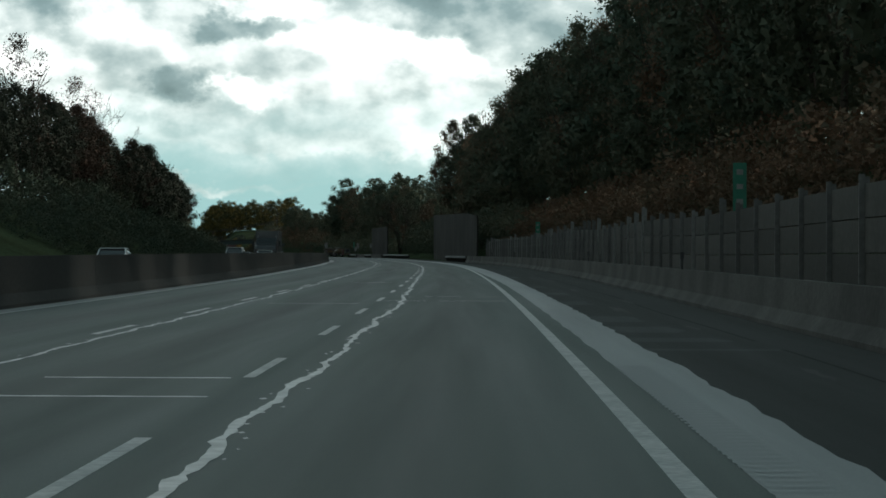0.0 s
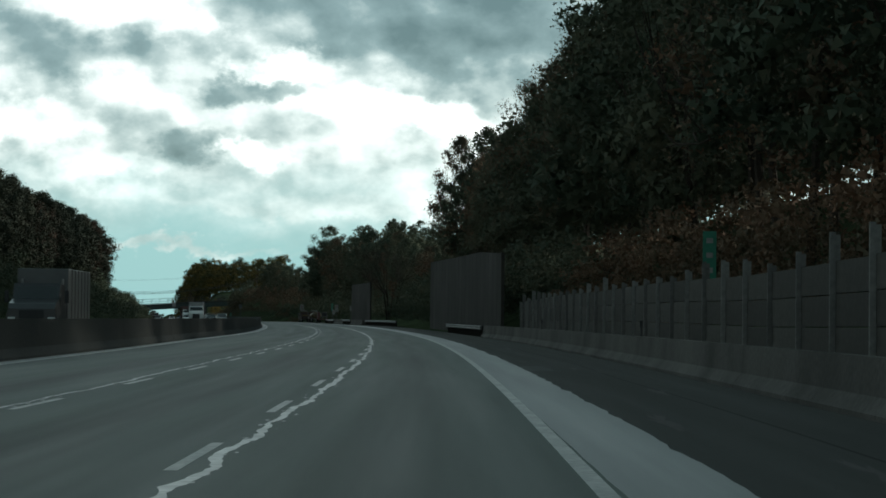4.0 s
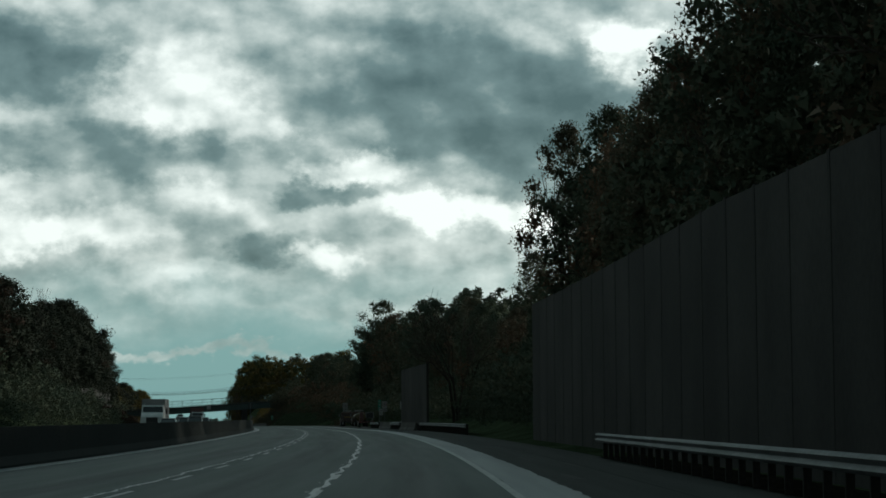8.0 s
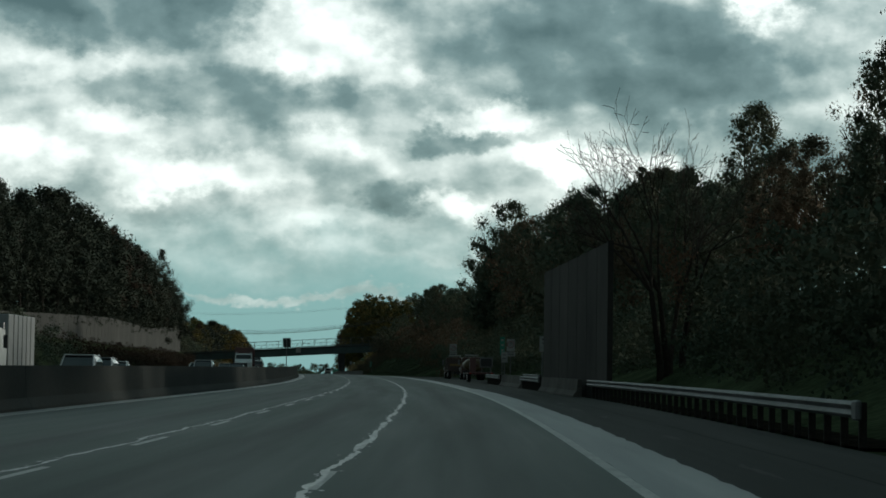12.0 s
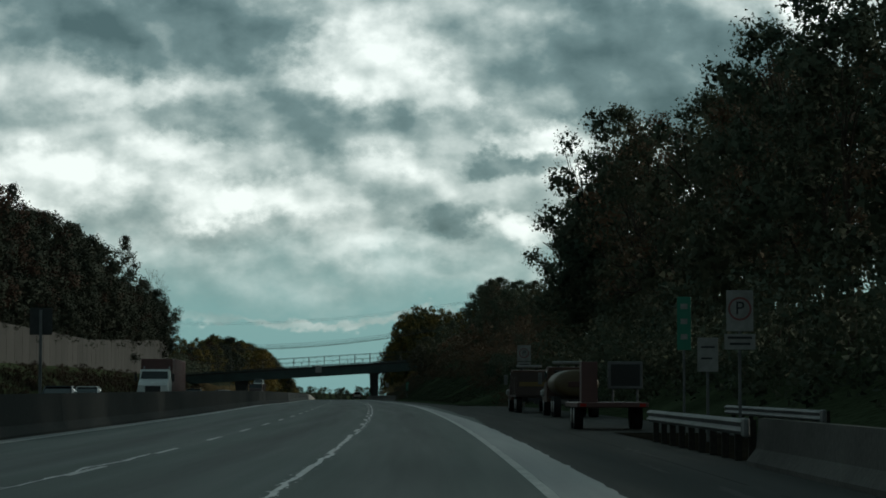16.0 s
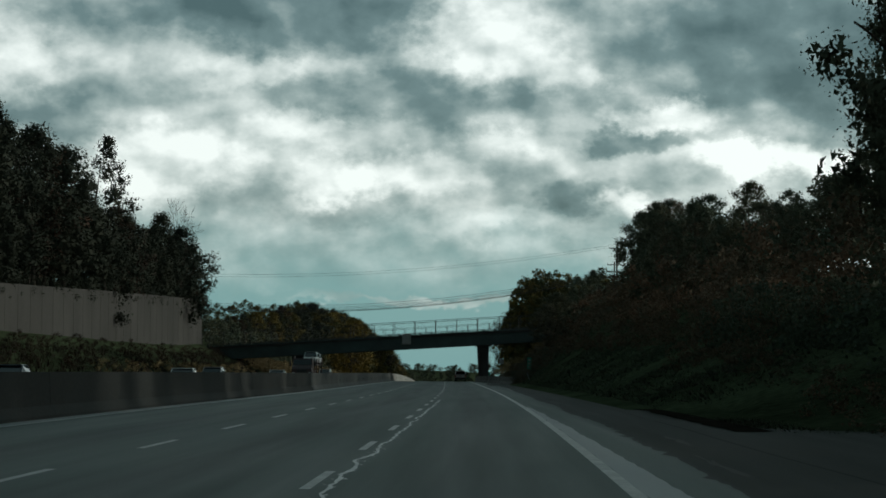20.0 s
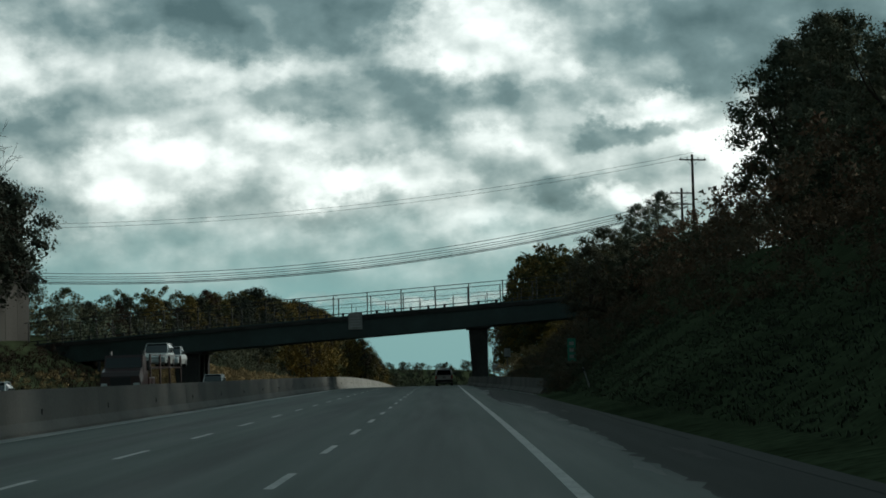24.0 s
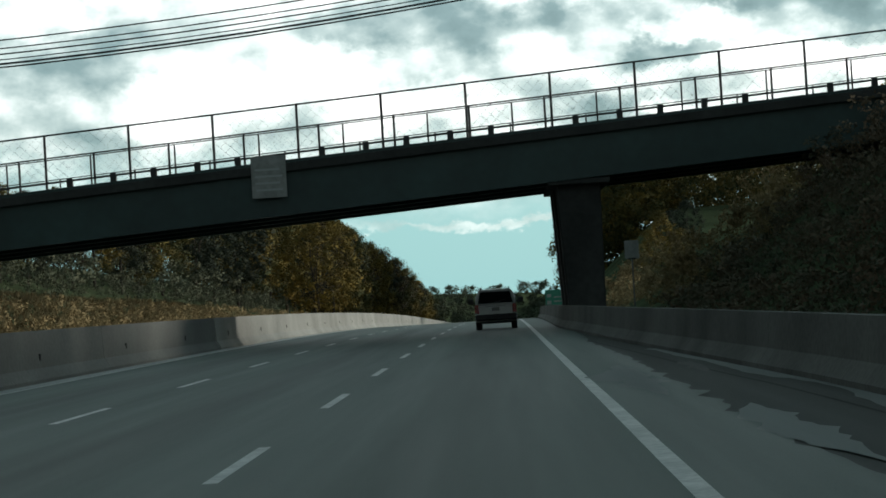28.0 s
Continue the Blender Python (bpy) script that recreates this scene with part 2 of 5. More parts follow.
M_ASPHALT = road_mat("worn_pavement", (0.049, 0.066, 0.055))
M_SHOULDER = road_mat("shoulder_asphalt", (0.031, 0.033, 0.029), lane=False, rough=0.85)
# concrete whose base colour is raised to carry the sky's reflection
M_STRIP = road_mat("pale_concrete_strip", (0.26, 0.265, 0.258), lane=False, rough=0.55)
M_PAINT = mat("road_paint", (0.36, 0.36, 0.34), 0.6, grain=0.25, grain_scale=14, stain=0.2, stain_scale=1.2)
M_TAR = mat("pale_sealant", (0.33, 0.335, 0.32), 0.4, grain=0.35, grain_scale=6, stain=0.3, stain_scale=0.8)
M_CRUST = road_mat("pale_crust", (0.13, 0.135, 0.128), lane=False, rough=0.8)
M_PATCH = road_mat("patched_asphalt", (0.043, 0.048, 0.044), lane=False, rough=0.8)
M_CRACK = mat("dark_joint", (0.012, 0.012, 0.012), 0.9)
M_GRIME = mat("grimy_concrete", (0.085, 0.08, 0.073), 0.9, grain=0.2, grain_scale=10, stain=0.4, stain_scale=0.3, bump=0.15)
# median concrete before the bridge, tree shade put into its dark base colour
M_BARRIER_SHADE = mat("barrier_concrete", (0.052, 0.054, 0.051), 0.9, spec=0.06, grain=0.14, grain_scale=10, stain=0.09, stain_scale=0.25, bump=0.15)
M_PLANK = mat("retaining_plank_concrete", (0.070, 0.066, 0.059), 0.9, grain=0.15, grain_scale=5, stain=0.35, stain_scale=0.2, bump=0.2, vary=0.18)
# near-black soil, also laid under the guard rails as painted shade
M_SOIL_SHADE = mat("leaf_litter_soil", (0.020, 0.017, 0.013), 0.95, spec=0.0, grain=0.4, grain_scale=9, stain=0.4, stain_scale=0.8, bump=0.5)
# the same concrete much paler, sunlight put into the colour
M_BARRIER_LIT = mat("pale_barrier_concrete", (0.26, 0.255, 0.235), 0.85, grain=0.14, grain_scale=10, stain=0.2, stain_scale=0.25, bump=0.15)
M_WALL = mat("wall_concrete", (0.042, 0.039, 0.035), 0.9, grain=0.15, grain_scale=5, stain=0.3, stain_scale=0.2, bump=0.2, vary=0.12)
M_NOISE = mat("noise_wall_concrete", (0.058, 0.055, 0.050), 0.9, grain=0.12, grain_scale=4, stain=0.22, stain_scale=0.12, bump=0.2, vary=0.06)
M_POST = mat("wall_post_steel", (0.17, 0.167, 0.158), 0.8, metal=0.0, grain=0.2, vary=0.25)
M_POSTDARK = mat("weathered_rail_post", (0.030, 0.027, 0.023), 0.9, grain=0.3, grain_scale=10)
M_GALV = mat("galvanised_steel", (0.15, 0.155, 0.155), 0.65, metal=0.6, grain=0.15, grain_scale=5, stain=0.2, stain_scale=0.7)
M_GRASS = mat("roadside_grass", (0.048, 0.060, 0.033), 0.95, spec=0.0, grain=0.4, grain_scale=3, stain=0.4, stain_scale=0.12, bump=0.6, bump_scale=8)
M_BARK = mat("bark", (0.055, 0.045, 0.036), 0.95, grain=0.3, grain_scale=6, bump=0.4, bump_scale=15, vary=0.3)
M_GIRDER = mat("green_girder_paint", (0.019, 0.040, 0.037), 0.55, grain=0.12, grain_scale=3, stain=0.35, stain_scale=0.35)
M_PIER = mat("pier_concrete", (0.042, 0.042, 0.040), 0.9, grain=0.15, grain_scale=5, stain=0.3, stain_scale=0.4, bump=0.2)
M_STEELDARK = mat("dark_rail_steel", (0.032, 0.036, 0.036), 0.55, metal=0.4, grain=0.2)
M_WOOD = mat("pole_wood", (0.045, 0.037, 0.031), 0.9, grain=0.3, grain_scale=10, bump=0.3)
M_WIRE = mat("black_cable", (0.02, 0.02, 0.02), 0.6)
M_SIGNW = mat("white_sign_sheeting", (0.22, 0.22, 0.21), 0.6, grain=0.08, stain=0.2, stain_scale=2)
M_SIGNG = mat("green_sign_sheeting", (0.015, 0.16, 0.10), 0.5, grain=0.05, stain=0.1, stain_scale=2)
M_BLACK = mat("black_print", (0.02, 0.02, 0.02), 0.7)
M_TYRE = mat("tyre_rubber", (0.018, 0.018, 0.018), 0.85, grain=0.2)
M_RIM = mat("wheel_alloy", (0.35, 0.35, 0.36), 0.35, metal=0.9, grain=0.1)
M_GLASS = mat("tinted_car_glass", (0.012, 0.015, 0.016), 0.06, spec=0.7)
M_PLASTIC = mat("black_trim_plastic", (0.02, 0.02, 0.021), 0.6, grain=0.1)
M_RED = mat("tail_light_red", (0.30, 0.02, 0.015), 0.25, spec=0.6)
M_LAMP = mat("head_light_lens", (0.6, 0.62, 0.62), 0.15, spec=0.6)
# LEAF[4] and LEAF[5] are darkened copies of green and rust, shade in the colour
LEAF = [leaf_mat("dark_green_leaves", (0.064, 0.086, 0.060), (0.102, 0.104, 0.068)), leaf_mat("rust_leaves", (0.084, 0.084, 0.058), (0.145, 0.092, 0.060)),
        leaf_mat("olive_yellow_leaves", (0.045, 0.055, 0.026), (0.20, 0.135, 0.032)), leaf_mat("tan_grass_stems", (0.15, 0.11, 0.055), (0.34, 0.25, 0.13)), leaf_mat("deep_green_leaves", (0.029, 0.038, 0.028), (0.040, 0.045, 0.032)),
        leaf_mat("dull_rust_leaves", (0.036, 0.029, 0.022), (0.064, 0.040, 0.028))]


def paint(name, colour, rough=0.3):
    return mat(name, colour, rough, grain=0.05, grain_scale=4, stain=0.12, stain_scale=1.5, spec=0.6)


# ---- the line of the road ----
KNOTS = np.arange(-100, 1501, 80.0)
CURVE = np.array([13.05, 13.05, 12.64, 13.29, 26.14, 33.53, 28.92, 26.96, 29.82, 27.89, 13.49, 7.22, 9.72, -1.68, -4.1, -4.1, -4.1, -4.1, -4.1, -4.1, -4.1]) * 1e-5
GRADE = np.array([3.185, 3.312, 3.059, 2.53, 1.337, 1.445, 2.507, 2.372, 0.389, 2.197, 1.242, -1.948, -1.777, -1.163, -2.5, -9, -15, -20, -20, -20, -20]) * 1e-3
ALONG = np.arange(-100, 1900.1, 4.0)
HEAD = np.cumsum(np.interp(ALONG, KNOTS, CURVE)) * 4
HEAD -= np.interp(0, ALONG, HEAD)
RX, RY, RZ = np.cumsum(-np.sin(HEAD)) * 4, np.cumsum(np.cos(HEAD)) * 4, np.cumsum(np.interp(ALONG, KNOTS, GRADE)) * 4
RX, RY, RZ = (a - np.interp(0, ALONG, a) for a in (RX, RY, RZ))


def heading(s):
    return float(np.interp(s, ALONG, HEAD))


def at(s, u, z=0.0):
    """s metres along the road, u to the right of the lane's middle, z above the pavement."""
    h = heading(s)
    over = min(0.0, s + 100) + max(0.0, s - 1900)
    return Vector((np.interp(s, ALONG, RX) + u * math.cos(h) - over * math.sin(h), np.interp(s, ALONG, RY) + u * math.sin(h) + over * math.cos(h),
                   np.interp(s, ALONG, RZ) + z))


def spot(s, u, z=0.0, turn=0.0):
    """A pose there: x to the right, y along the road."""
    p = at(s, u, z)
    return Matrix.Translation(p) @ Matrix.Rotation(heading(s) + radians(turn), 4, "Z")


def land(s, u):
    """Height of the ground over the pavement."""
    def ramp(x, *pts):
        return float(np.interp(x, [p[0] for p in pts], [p[1] for p in pts]))
    if u > 0:
        foot = ramp(s, (-100, 9.0), (540, 9.0), (575, 11.5), (735, 11.5), (770, 6.0), (930, 6.0), (1000, 6.5), (1100, 7.5))
        slope = ramp(s, (-100, 0.42), (500, 0.42), (600, 0.35), (760, 0.40), (850, 0.5), (1000, 0.72), (1060, 0.72), (1120, 0.3), (1300, 0.5), (1420, 0.9))
        top = ramp(s, (-100, 16), (520, 14), (600, 9), (780, 8), (1000, 9.0), (1060, 9.0), (1150, 5), (1350, 14), (1450, 24), (1900, 24))
        rise = min(max(0.0, u - foot) * slope, top) + max(0, u - 60) * 0.05
        return rise + 0.25 * noise.noise((s * 0.11, u * 0.13, 0.3)) * min(1.0, max(0.0, (u - foot) / 5))
    foot = ramp(s, (-100, -29), (1000, -29), (1060, -27), (1300, -27))
    top = ramp(s, (-100, 7), (300, 8), (600, 5), (800, 5), (1000, 6.5), (1060, 6.5), (1150, 9), (1500, 12))
    rise = min(max(0.0, foot - u) * ramp(s, (0, 0.42), (700, 0.4), (1030, 0.45), (1300, 0.4)), top) + max(0, -u - 70) * 0.04
    return rise + 0.3 * noise.noise((s * 0.1, u * 0.12, 7.3)) * min(1.0, max(0.0, (foot - u) / 5))


def mesh_object(name, verts, faces, material, parent=None, label="", uvs=None, smooth=False):
    me = bpy.data.meshes.new(name)
    me.from_pydata([tuple(v) for v in verts], [], faces)
    me.materials.append(material)
    if uvs is not None:
        lay = me.uv_layers.new(name="UVMap")
        for lp in me.loops:
            lay.data[lp.index].uv = uvs[lp.vertex_index]
    if smooth:
        me.shade_smooth()
    ob = new(name, me)
    if parent:
        ob.parent = parent
    if label:
        ob["label"] = label
    return ob


def part(name, bm, material, parent, label="", smooth=False):
    me = bpy.data.meshes.new(name)
    bm.to_mesh(me)
    bm.free()
    me.materials.append(material)
    if smooth:
        me.shade_smooth()
    ob = new(name, me)
    ob.parent = parent
    if label:
        ob["label"] = label
    return ob


def twin(ob, m=None):
    """The same piece again, on the same mesh."""
    o = ob.copy()
    scene.collection.objects.link(o)
    if m is not None:
        o.matrix_basis = m
    return o


def box(bm, x0, y0, z0, x1, y1, z1, bevel=0.0):
    r = bmesh.ops.create_cube(bm, size=1.0)["verts"]
    for v in r:
        v.co = Vector(((x0 + x1) / 2 + v.co.x * (x1 - x0), (y0 + y1) / 2 + v.co.y * (y1 - y0), (z0 + z1) / 2 + v.co.z * (z1 - z0)))
    if bevel:
        es = list({e for v in r for e in v.link_edges})
        bmesh.ops.bevel(bm, geom=es, offset=bevel, segments=1, affect="EDGES")
    return bm


def boxes(*dims, bevel=0.0):
    bm = bmesh.new()
    for d in dims:
        box(bm, *d, bevel=bevel)
    return bm


def tube(bm, a, b, r0, r1=None, n=8):
    a, b = Vector(a), Vector(b)
    r1 = r0 if r1 is None else r1
    q = (b - a).to_track_quat("Z", "Y")
    rings = []
    for c, r in ((a, r0), (b, r1)):
        rings.append([bm.verts.new(c + q @ Vector((r * math.cos(2 * math.pi * i / n), r * math.sin(2 * math.pi * i / n), 0))) for i in range(n)])
    for i in range(n):
        bm.faces.new((rings[0][i], rings[0][(i + 1) % n], rings[1][(i + 1) % n], rings[1][i]))
    bm.faces.new(rings[0][::-1])
    bm.faces.new(rings[1])
    return bm


def tubes(*segs, n=8):
    bm = bmesh.new()
    for sg in segs:
        tube(bm, *sg, n=n)
    return bm


def loft(bm, rings):
    """Skin over rings of equal count, closed at both ends."""
    vs = [[bm.verts.new(p) for p in r] for r in rings]
    n = len(vs[0])
    for a, b in zip(vs, vs[1:]):
        for i in range(n):
            bm.faces.new((a[i], a[(i + 1) % n], b[(i + 1) % n], b[i]))
    bm.faces.new(vs[0][::-1])
    bm.faces.new(vs[-1])
    bmesh.ops.recalc_face_normals(bm, faces=bm.faces)
    return bm


def empty(name, m, label, category, group="", kind=""):
    ob = new(name)
    ob.empty_display_size = 0.2
    ob.matrix_world = m
    return tagged(ob, label, category, group, kind)


def sweep(name, profile, s0, s1, line, material, step=6.0, parent=None, label="", uv=False, wobble=None):
    """A section (across, up) drawn along the road from s0 to s1; line(s) is its offset. Closed when the profile closes on itself."""
    n = max(2, int(abs(s1 - s0) / step) + 1)
    ss = np.linspace(s0, s1, n)
    verts, uvs, faces = [], [], []
    k = len(profile)
    closed = profile[0] == profile[-1]
    if closed:
        k -= 1
    for i, s in enumerate(ss):
        o = line(s) if callable(line) else line
        for j, (du, z) in enumerate(profile[:k]):
            d = wobble(s, j) if wobble else 0.0
            verts.append(at(s, o + du + d, z))
            uvs.append((s, o + du))
    for i in range(n - 1):
        for j in range(k if closed else k - 1):
            a, b = i * k + j, i * k + (j + 1) % k
            faces.append((a, b, b + k, a + k))
    if closed:
        faces.append(tuple(range(k))[::-1])
        faces.append(tuple((n - 1) * k + j for j in range(k)))
    ob = mesh_object(name, verts, faces, material, parent, label, uvs)
    bm = bmesh.new()
    bm.from_mesh(ob.data)
    bmesh.ops.recalc_face_normals(bm, faces=bm.faces)
    if not closed and bm.faces and sum(f.normal.z for f in bm.faces) < 0:
        bmesh.ops.reverse_faces(bm, faces=bm.faces)
    bm.to_mesh(ob.data)
    bm.free()
    return ob


def left_bar(s):
    return float(np.interp(s, (-100, 60, 112, 190, 273, 340, 460, 600, 675, 740, 900, 1000, 1035, 1120, 1300, 1900), (-10.2, -10.2, -10.4, -11.6, -12.6, -12.0, -12.0, -11.2, -11.0, -11.3, -10.8, -10.2, -10.2, -10.3, -10.6, -10.6)))


def right_bar(s):
    return float(np.interp(s, (-100, 40, 110, 260, 310, 560, 600, 930, 980, 1010, 1040, 1100), (6.4, 6.4, 6.8, 6.9, 6.6, 6.5, 6.4, 6.0, 5.0, 3.9, 3.1, 3.4)))


# ---- ground, pavement, markings ----
def build_ground():
    us = [-900, -400, -220, -140, -100, -80, -66, -56, -48, -42, -37, -33, -30, -28, -24, -14, -8, 0, 5, 6.5, 8, 10, 12, 15, 18, 22, 27, 33, 40, 50, 62, 80, 110, 160, 260, 480, 900]
    ss = [-3000, -900, -300] + list(np.arange(-100, 1901, 12.5)) + [2300, 3200, 4800]
    verts, faces = [], []
    for s in ss:
        for u in us:
            verts.append(at(s, u, land(min(max(s, -100), 1900), u) - 0.06))
    k = len(us)
    for i in range(len(ss) - 1):
        for j in range(k - 1):
            a = i * k + j
            faces.append((a, a + 1, a + 1 + k, a + k))
    tagged(mesh_object("ground", verts, faces, M_GRASS, smooth=True), "grassy roadside ground rising into dark brush slopes", "ground", kind="structure")


def flat(name, s0, s1, ua, ub, z, material, label, category, step=6.0, parent=None):
    ob = sweep(name, [(0.0, z)] + [(i / 4, z) for i in range(1, 5)], s0, s1, 0.0, material, step)
    n = len(ob.data.vertices) // 5
    ss = np.linspace(s0, s1, n)
    me = ob.data
    for i, s in enumerate(ss):
        a, b = (ua(s) if callable(ua) else ua), (ub(s) if callable(ub) else ub)
        for j in range(5):
            me.vertices[i * 5 + j].co = at(s, a + (b - a) * j / 4, z)
    lay = me.uv_layers["UVMap"]
    for lp in me.loops:
        i, j = divmod(lp.vertex_index, 5)
        a, b = (ua(ss[i]) if callable(ua) else ua), (ub(ss[i]) if callable(ub) else ub)
        lay.data[lp.index].uv = (ss[i], a + (b - a) * j / 4)
    return tagged(ob, label, category, kind="structure")


build_ground()
road = flat("road", -100, 1700, left_bar, 2.3, 0.0, M_ASPHALT, "three-lane worn grey highway carriageway with oily lane middles", "road")
shoulder = flat("shoulder", -100, 1700, 2.5, lambda s: right_bar(s) + (5.2 if 560 < s < 735 else 0.25), -0.012, M_SHOULDER, "dark asphalt hard shoulder with dirt along its edge", "shoulder")
strip_far = flat("shoulder_strip", 640, 1700, 1.98, lambda s: float(np.interp(s, (640, 840, 876, 903, 918, 935, 960), (3.05, 3.15, 3.6, 3.55, 2.9, 2.8, 3.05))) + 0.22 * noise.noise((s * 0.9, 0, 0)) + 0.10 * noise.noise((s * 3.1, 0, 7)) + 0.25 * noise.noise((s * 0.06, 3, 0)), 0.0007, M_ASPHALT,
                 "grey shoulder strip with a ragged edge beside the lane", "shoulder", step=0.6)
# real strip and ragged edge; its brightness is reflected sky, painted as colour
strip = flat("pale_shoulder_strip", -100, 770, lambda s: float(np.interp(s, (-100, 90, 170), (2.30, 2.24, 1.915))) + 0.05 * noise.noise((s * 0.4, 8, 8)), lambda s: 3.02 + 0.09 * noise.noise((s * 0.8, 0, 0)) + 0.07 * noise.noise((s * 0.17, 3, 0)) - (0.25 if s > 560 else 0.0) - max(0.0, s - 640) / 130 * 0.72, 0.0015, M_STRIP,
             "concrete strip with a ragged edge beside the lane, sky sheen painted into its pale tone", "shoulder", step=0.8)
opposite = flat("opposite_road", -100, 1700, -28.5, lambda s: left_bar(s) - 0.9, 0.0, M_ASPHALT, "opposite highway carriageway behind the median barrier", "road")


def edge_line(name, u, width, s0, s1, label):
    return tagged(sweep(name, [(-width / 2, 0.003), (width / 2, 0.003)], s0, s1, u, M_PAINT, 4.0), label, "road marking", kind="structure")


edge_line("edge_line_right", 1.83, 0.17, -60, 1600, "worn white edge line along the right lane")
edge_line("edge_line_left", lambda s: left_bar(s) + 0.85, 0.18, -60, 1600, "faded yellowish edge line along the median shoulder")


def dashes():
    for u in (-1.83, -5.49):
        for k in range(-4, 118):
            s = -0.1 + 12.25 * k
            o = mesh_object("lane_dash", [at(s, u - 0.065, 0.003), at(s, u + 0.065, 0.003), at(s + 4.4, u + 0.065, 0.003), at(s + 4.4, u - 0.065, 0.003)],
                            [(0, 1, 2, 3)], M_PAINT, road)
    return


dashes()
gutter = flat("median_gutter", -100, 1700, lambda s: left_bar(s) + 0.2, lambda s: left_bar(s) + 0.72 + 0.06 * noise.noise((s * 0.3, 0, 5)), 0.002, M_STRIP, "pale dusty concrete gutter along the median barrier", "gutter", step=3.0)


def seam(name, s0, s1, line, width, label, step=0.3, seed=0.0, bits=True):
    """A poured joint that wanders, swells and thins."""
    n = int((s1 - s0) / step)
    verts, faces = [], []
    for i in range(n + 1):
        s = s0 + i * step
        c = line(s) + 0.14 * noise.noise((s * 0.3, seed, 0)) + 0.06 * noise.noise((s * 0.9, seed, 4)) + 0.03 * noise.noise((s * 2.6, seed, 6))
        w = width * (0.45 + 0.9 * abs(noise.noise((s * 0.9, seed, 9))) + 0.55 * noise.noise((s * 2.7, seed, 3)) + 0.3 * noise.noise((s * 0.11, seed, 2)))
        verts += [at(s, c - w / 2, 0.005), at(s, c + w / 2, 0.005)]
        if i:
            a = 2 * i - 2
            faces.append((a, a + 1, a + 3, a + 2))
    # crumbs of sealant beside it
    for i in range(n // 3):
        s = s0 + (i + random.random()) * step * 3
        c = line(s) + random.uniform(-1, 1) * width * 1.1
        k, r = len(verts), random.uniform(0.012, 0.05)
        verts += [at(s - 2.5 * r, c, 0.0042), at(s, c + r, 0.0042), at(s + 3.5 * r, c + 0.2 * r, 0.0042), at(s + r, c - r, 0.0042)]
        faces.append((k, k + 1, k + 2, k + 3))
    tagged(mesh_object(name, verts, faces, M_TAR), label, "road joint", kind="structure")


def between(pts):
    return lambda s: float(np.interp(s, [a for a, b in pts], [b for a, b in pts]))


seam("lane_seam_right", -30, 620, between(((-30, -1.2), (60, -1.2), (90, -1.45), (216, -1.6), (300, -1.9), (620, -1.8))), 0.15, "pale wandering sealed joint beside the lane line", seed=1.7)
seam("lane_seam_right_far", 620, 790, between(((620, -1.75), (700, -1.6), (790, -1.5))), 0.09, "thin pale sealed joint beside the lane line", seed=4.1)
seam("lane_seam_left", -30, 600, between(((-30, -5.1), (70, -5.15), (210, -5.9), (300, -5.9), (600, -5.6))), 0.10, "pale sealed joint beside the far lane line", seed=8.3)


def cross_joints():
    for s, ua, ub in ((21.1, -3.9, -1.9), (24.2, -4.0, -2.0), (61.5, -1.75, -0.55), (61.3, -0.2, 1.6), (67.3, -1.5, -1.0), (67.4, -0.7, 0.4), (67.2, 0.9, 1.6), (58, -4.5, -2.2), (96, -4.2, -2.4), (427, 2.0, 3.4), (440, 1.9, 3.0)):
        vs, fs = [], []
        for i in range(9):
            u = ua + (ub - ua) * i / 8
            d = 0.03 * noise.noise((s, u * 2, 0))
            vs += [at(s + d, u, 0.004), at(s + d + 0.2 * (0.6 + 0.8 * abs(noise.noise((u * 3, s, 2)))), u, 0.004)]
            if i:
                fs.append((2 * i - 2, 2 * i - 1, 2 * i + 1, 2 * i))
        tagged(mesh_object("cross_joint", vs, fs, M_TAR), "pale sealed crack across the pavement", "road joint", kind="structure")
    for k in range(19):
        s0 = -20 + 55 * k
        sweep_ob = sweep("shoulder_crack", [(-0.03, -0.008), (0.03, -0.008)], s0, s0 + 52, lambda s: min(4.9, right_bar(s) - 0.9) + 0.2 * noise.noise((s * 0.05, 1, 1)), M_CRACK, 2.0)
        tagged(sweep_ob, "dark open joint along the hard shoulder", "road joint", kind="structure")


cross_joints()
# faint patches across the shoulder
for a, b, ub in ((48, 44, 3.95), (41.5, 38.5, 4.2), (36.2, 34.6, 4.5), (32.2, 31.6, 4.9), (62, 58, 3.7), (75, 71, 3.8), (88, 85, 3.6), (120, 115, 3.7), (205, 199, 3.8), (433, 426, 3.7)):
    flat("shoulder_patch", b, a, 3.0, lambda s, a=a, b=b, ub=ub: ub + 0.25 * noise.noise((s * 1.1, 5, ub)) + 0.1 * noise.noise((s * 4, 5, 5)), -0.008, M_PATCH, "faint grey patch across the dark shoulder", "road patch", step=0.3)

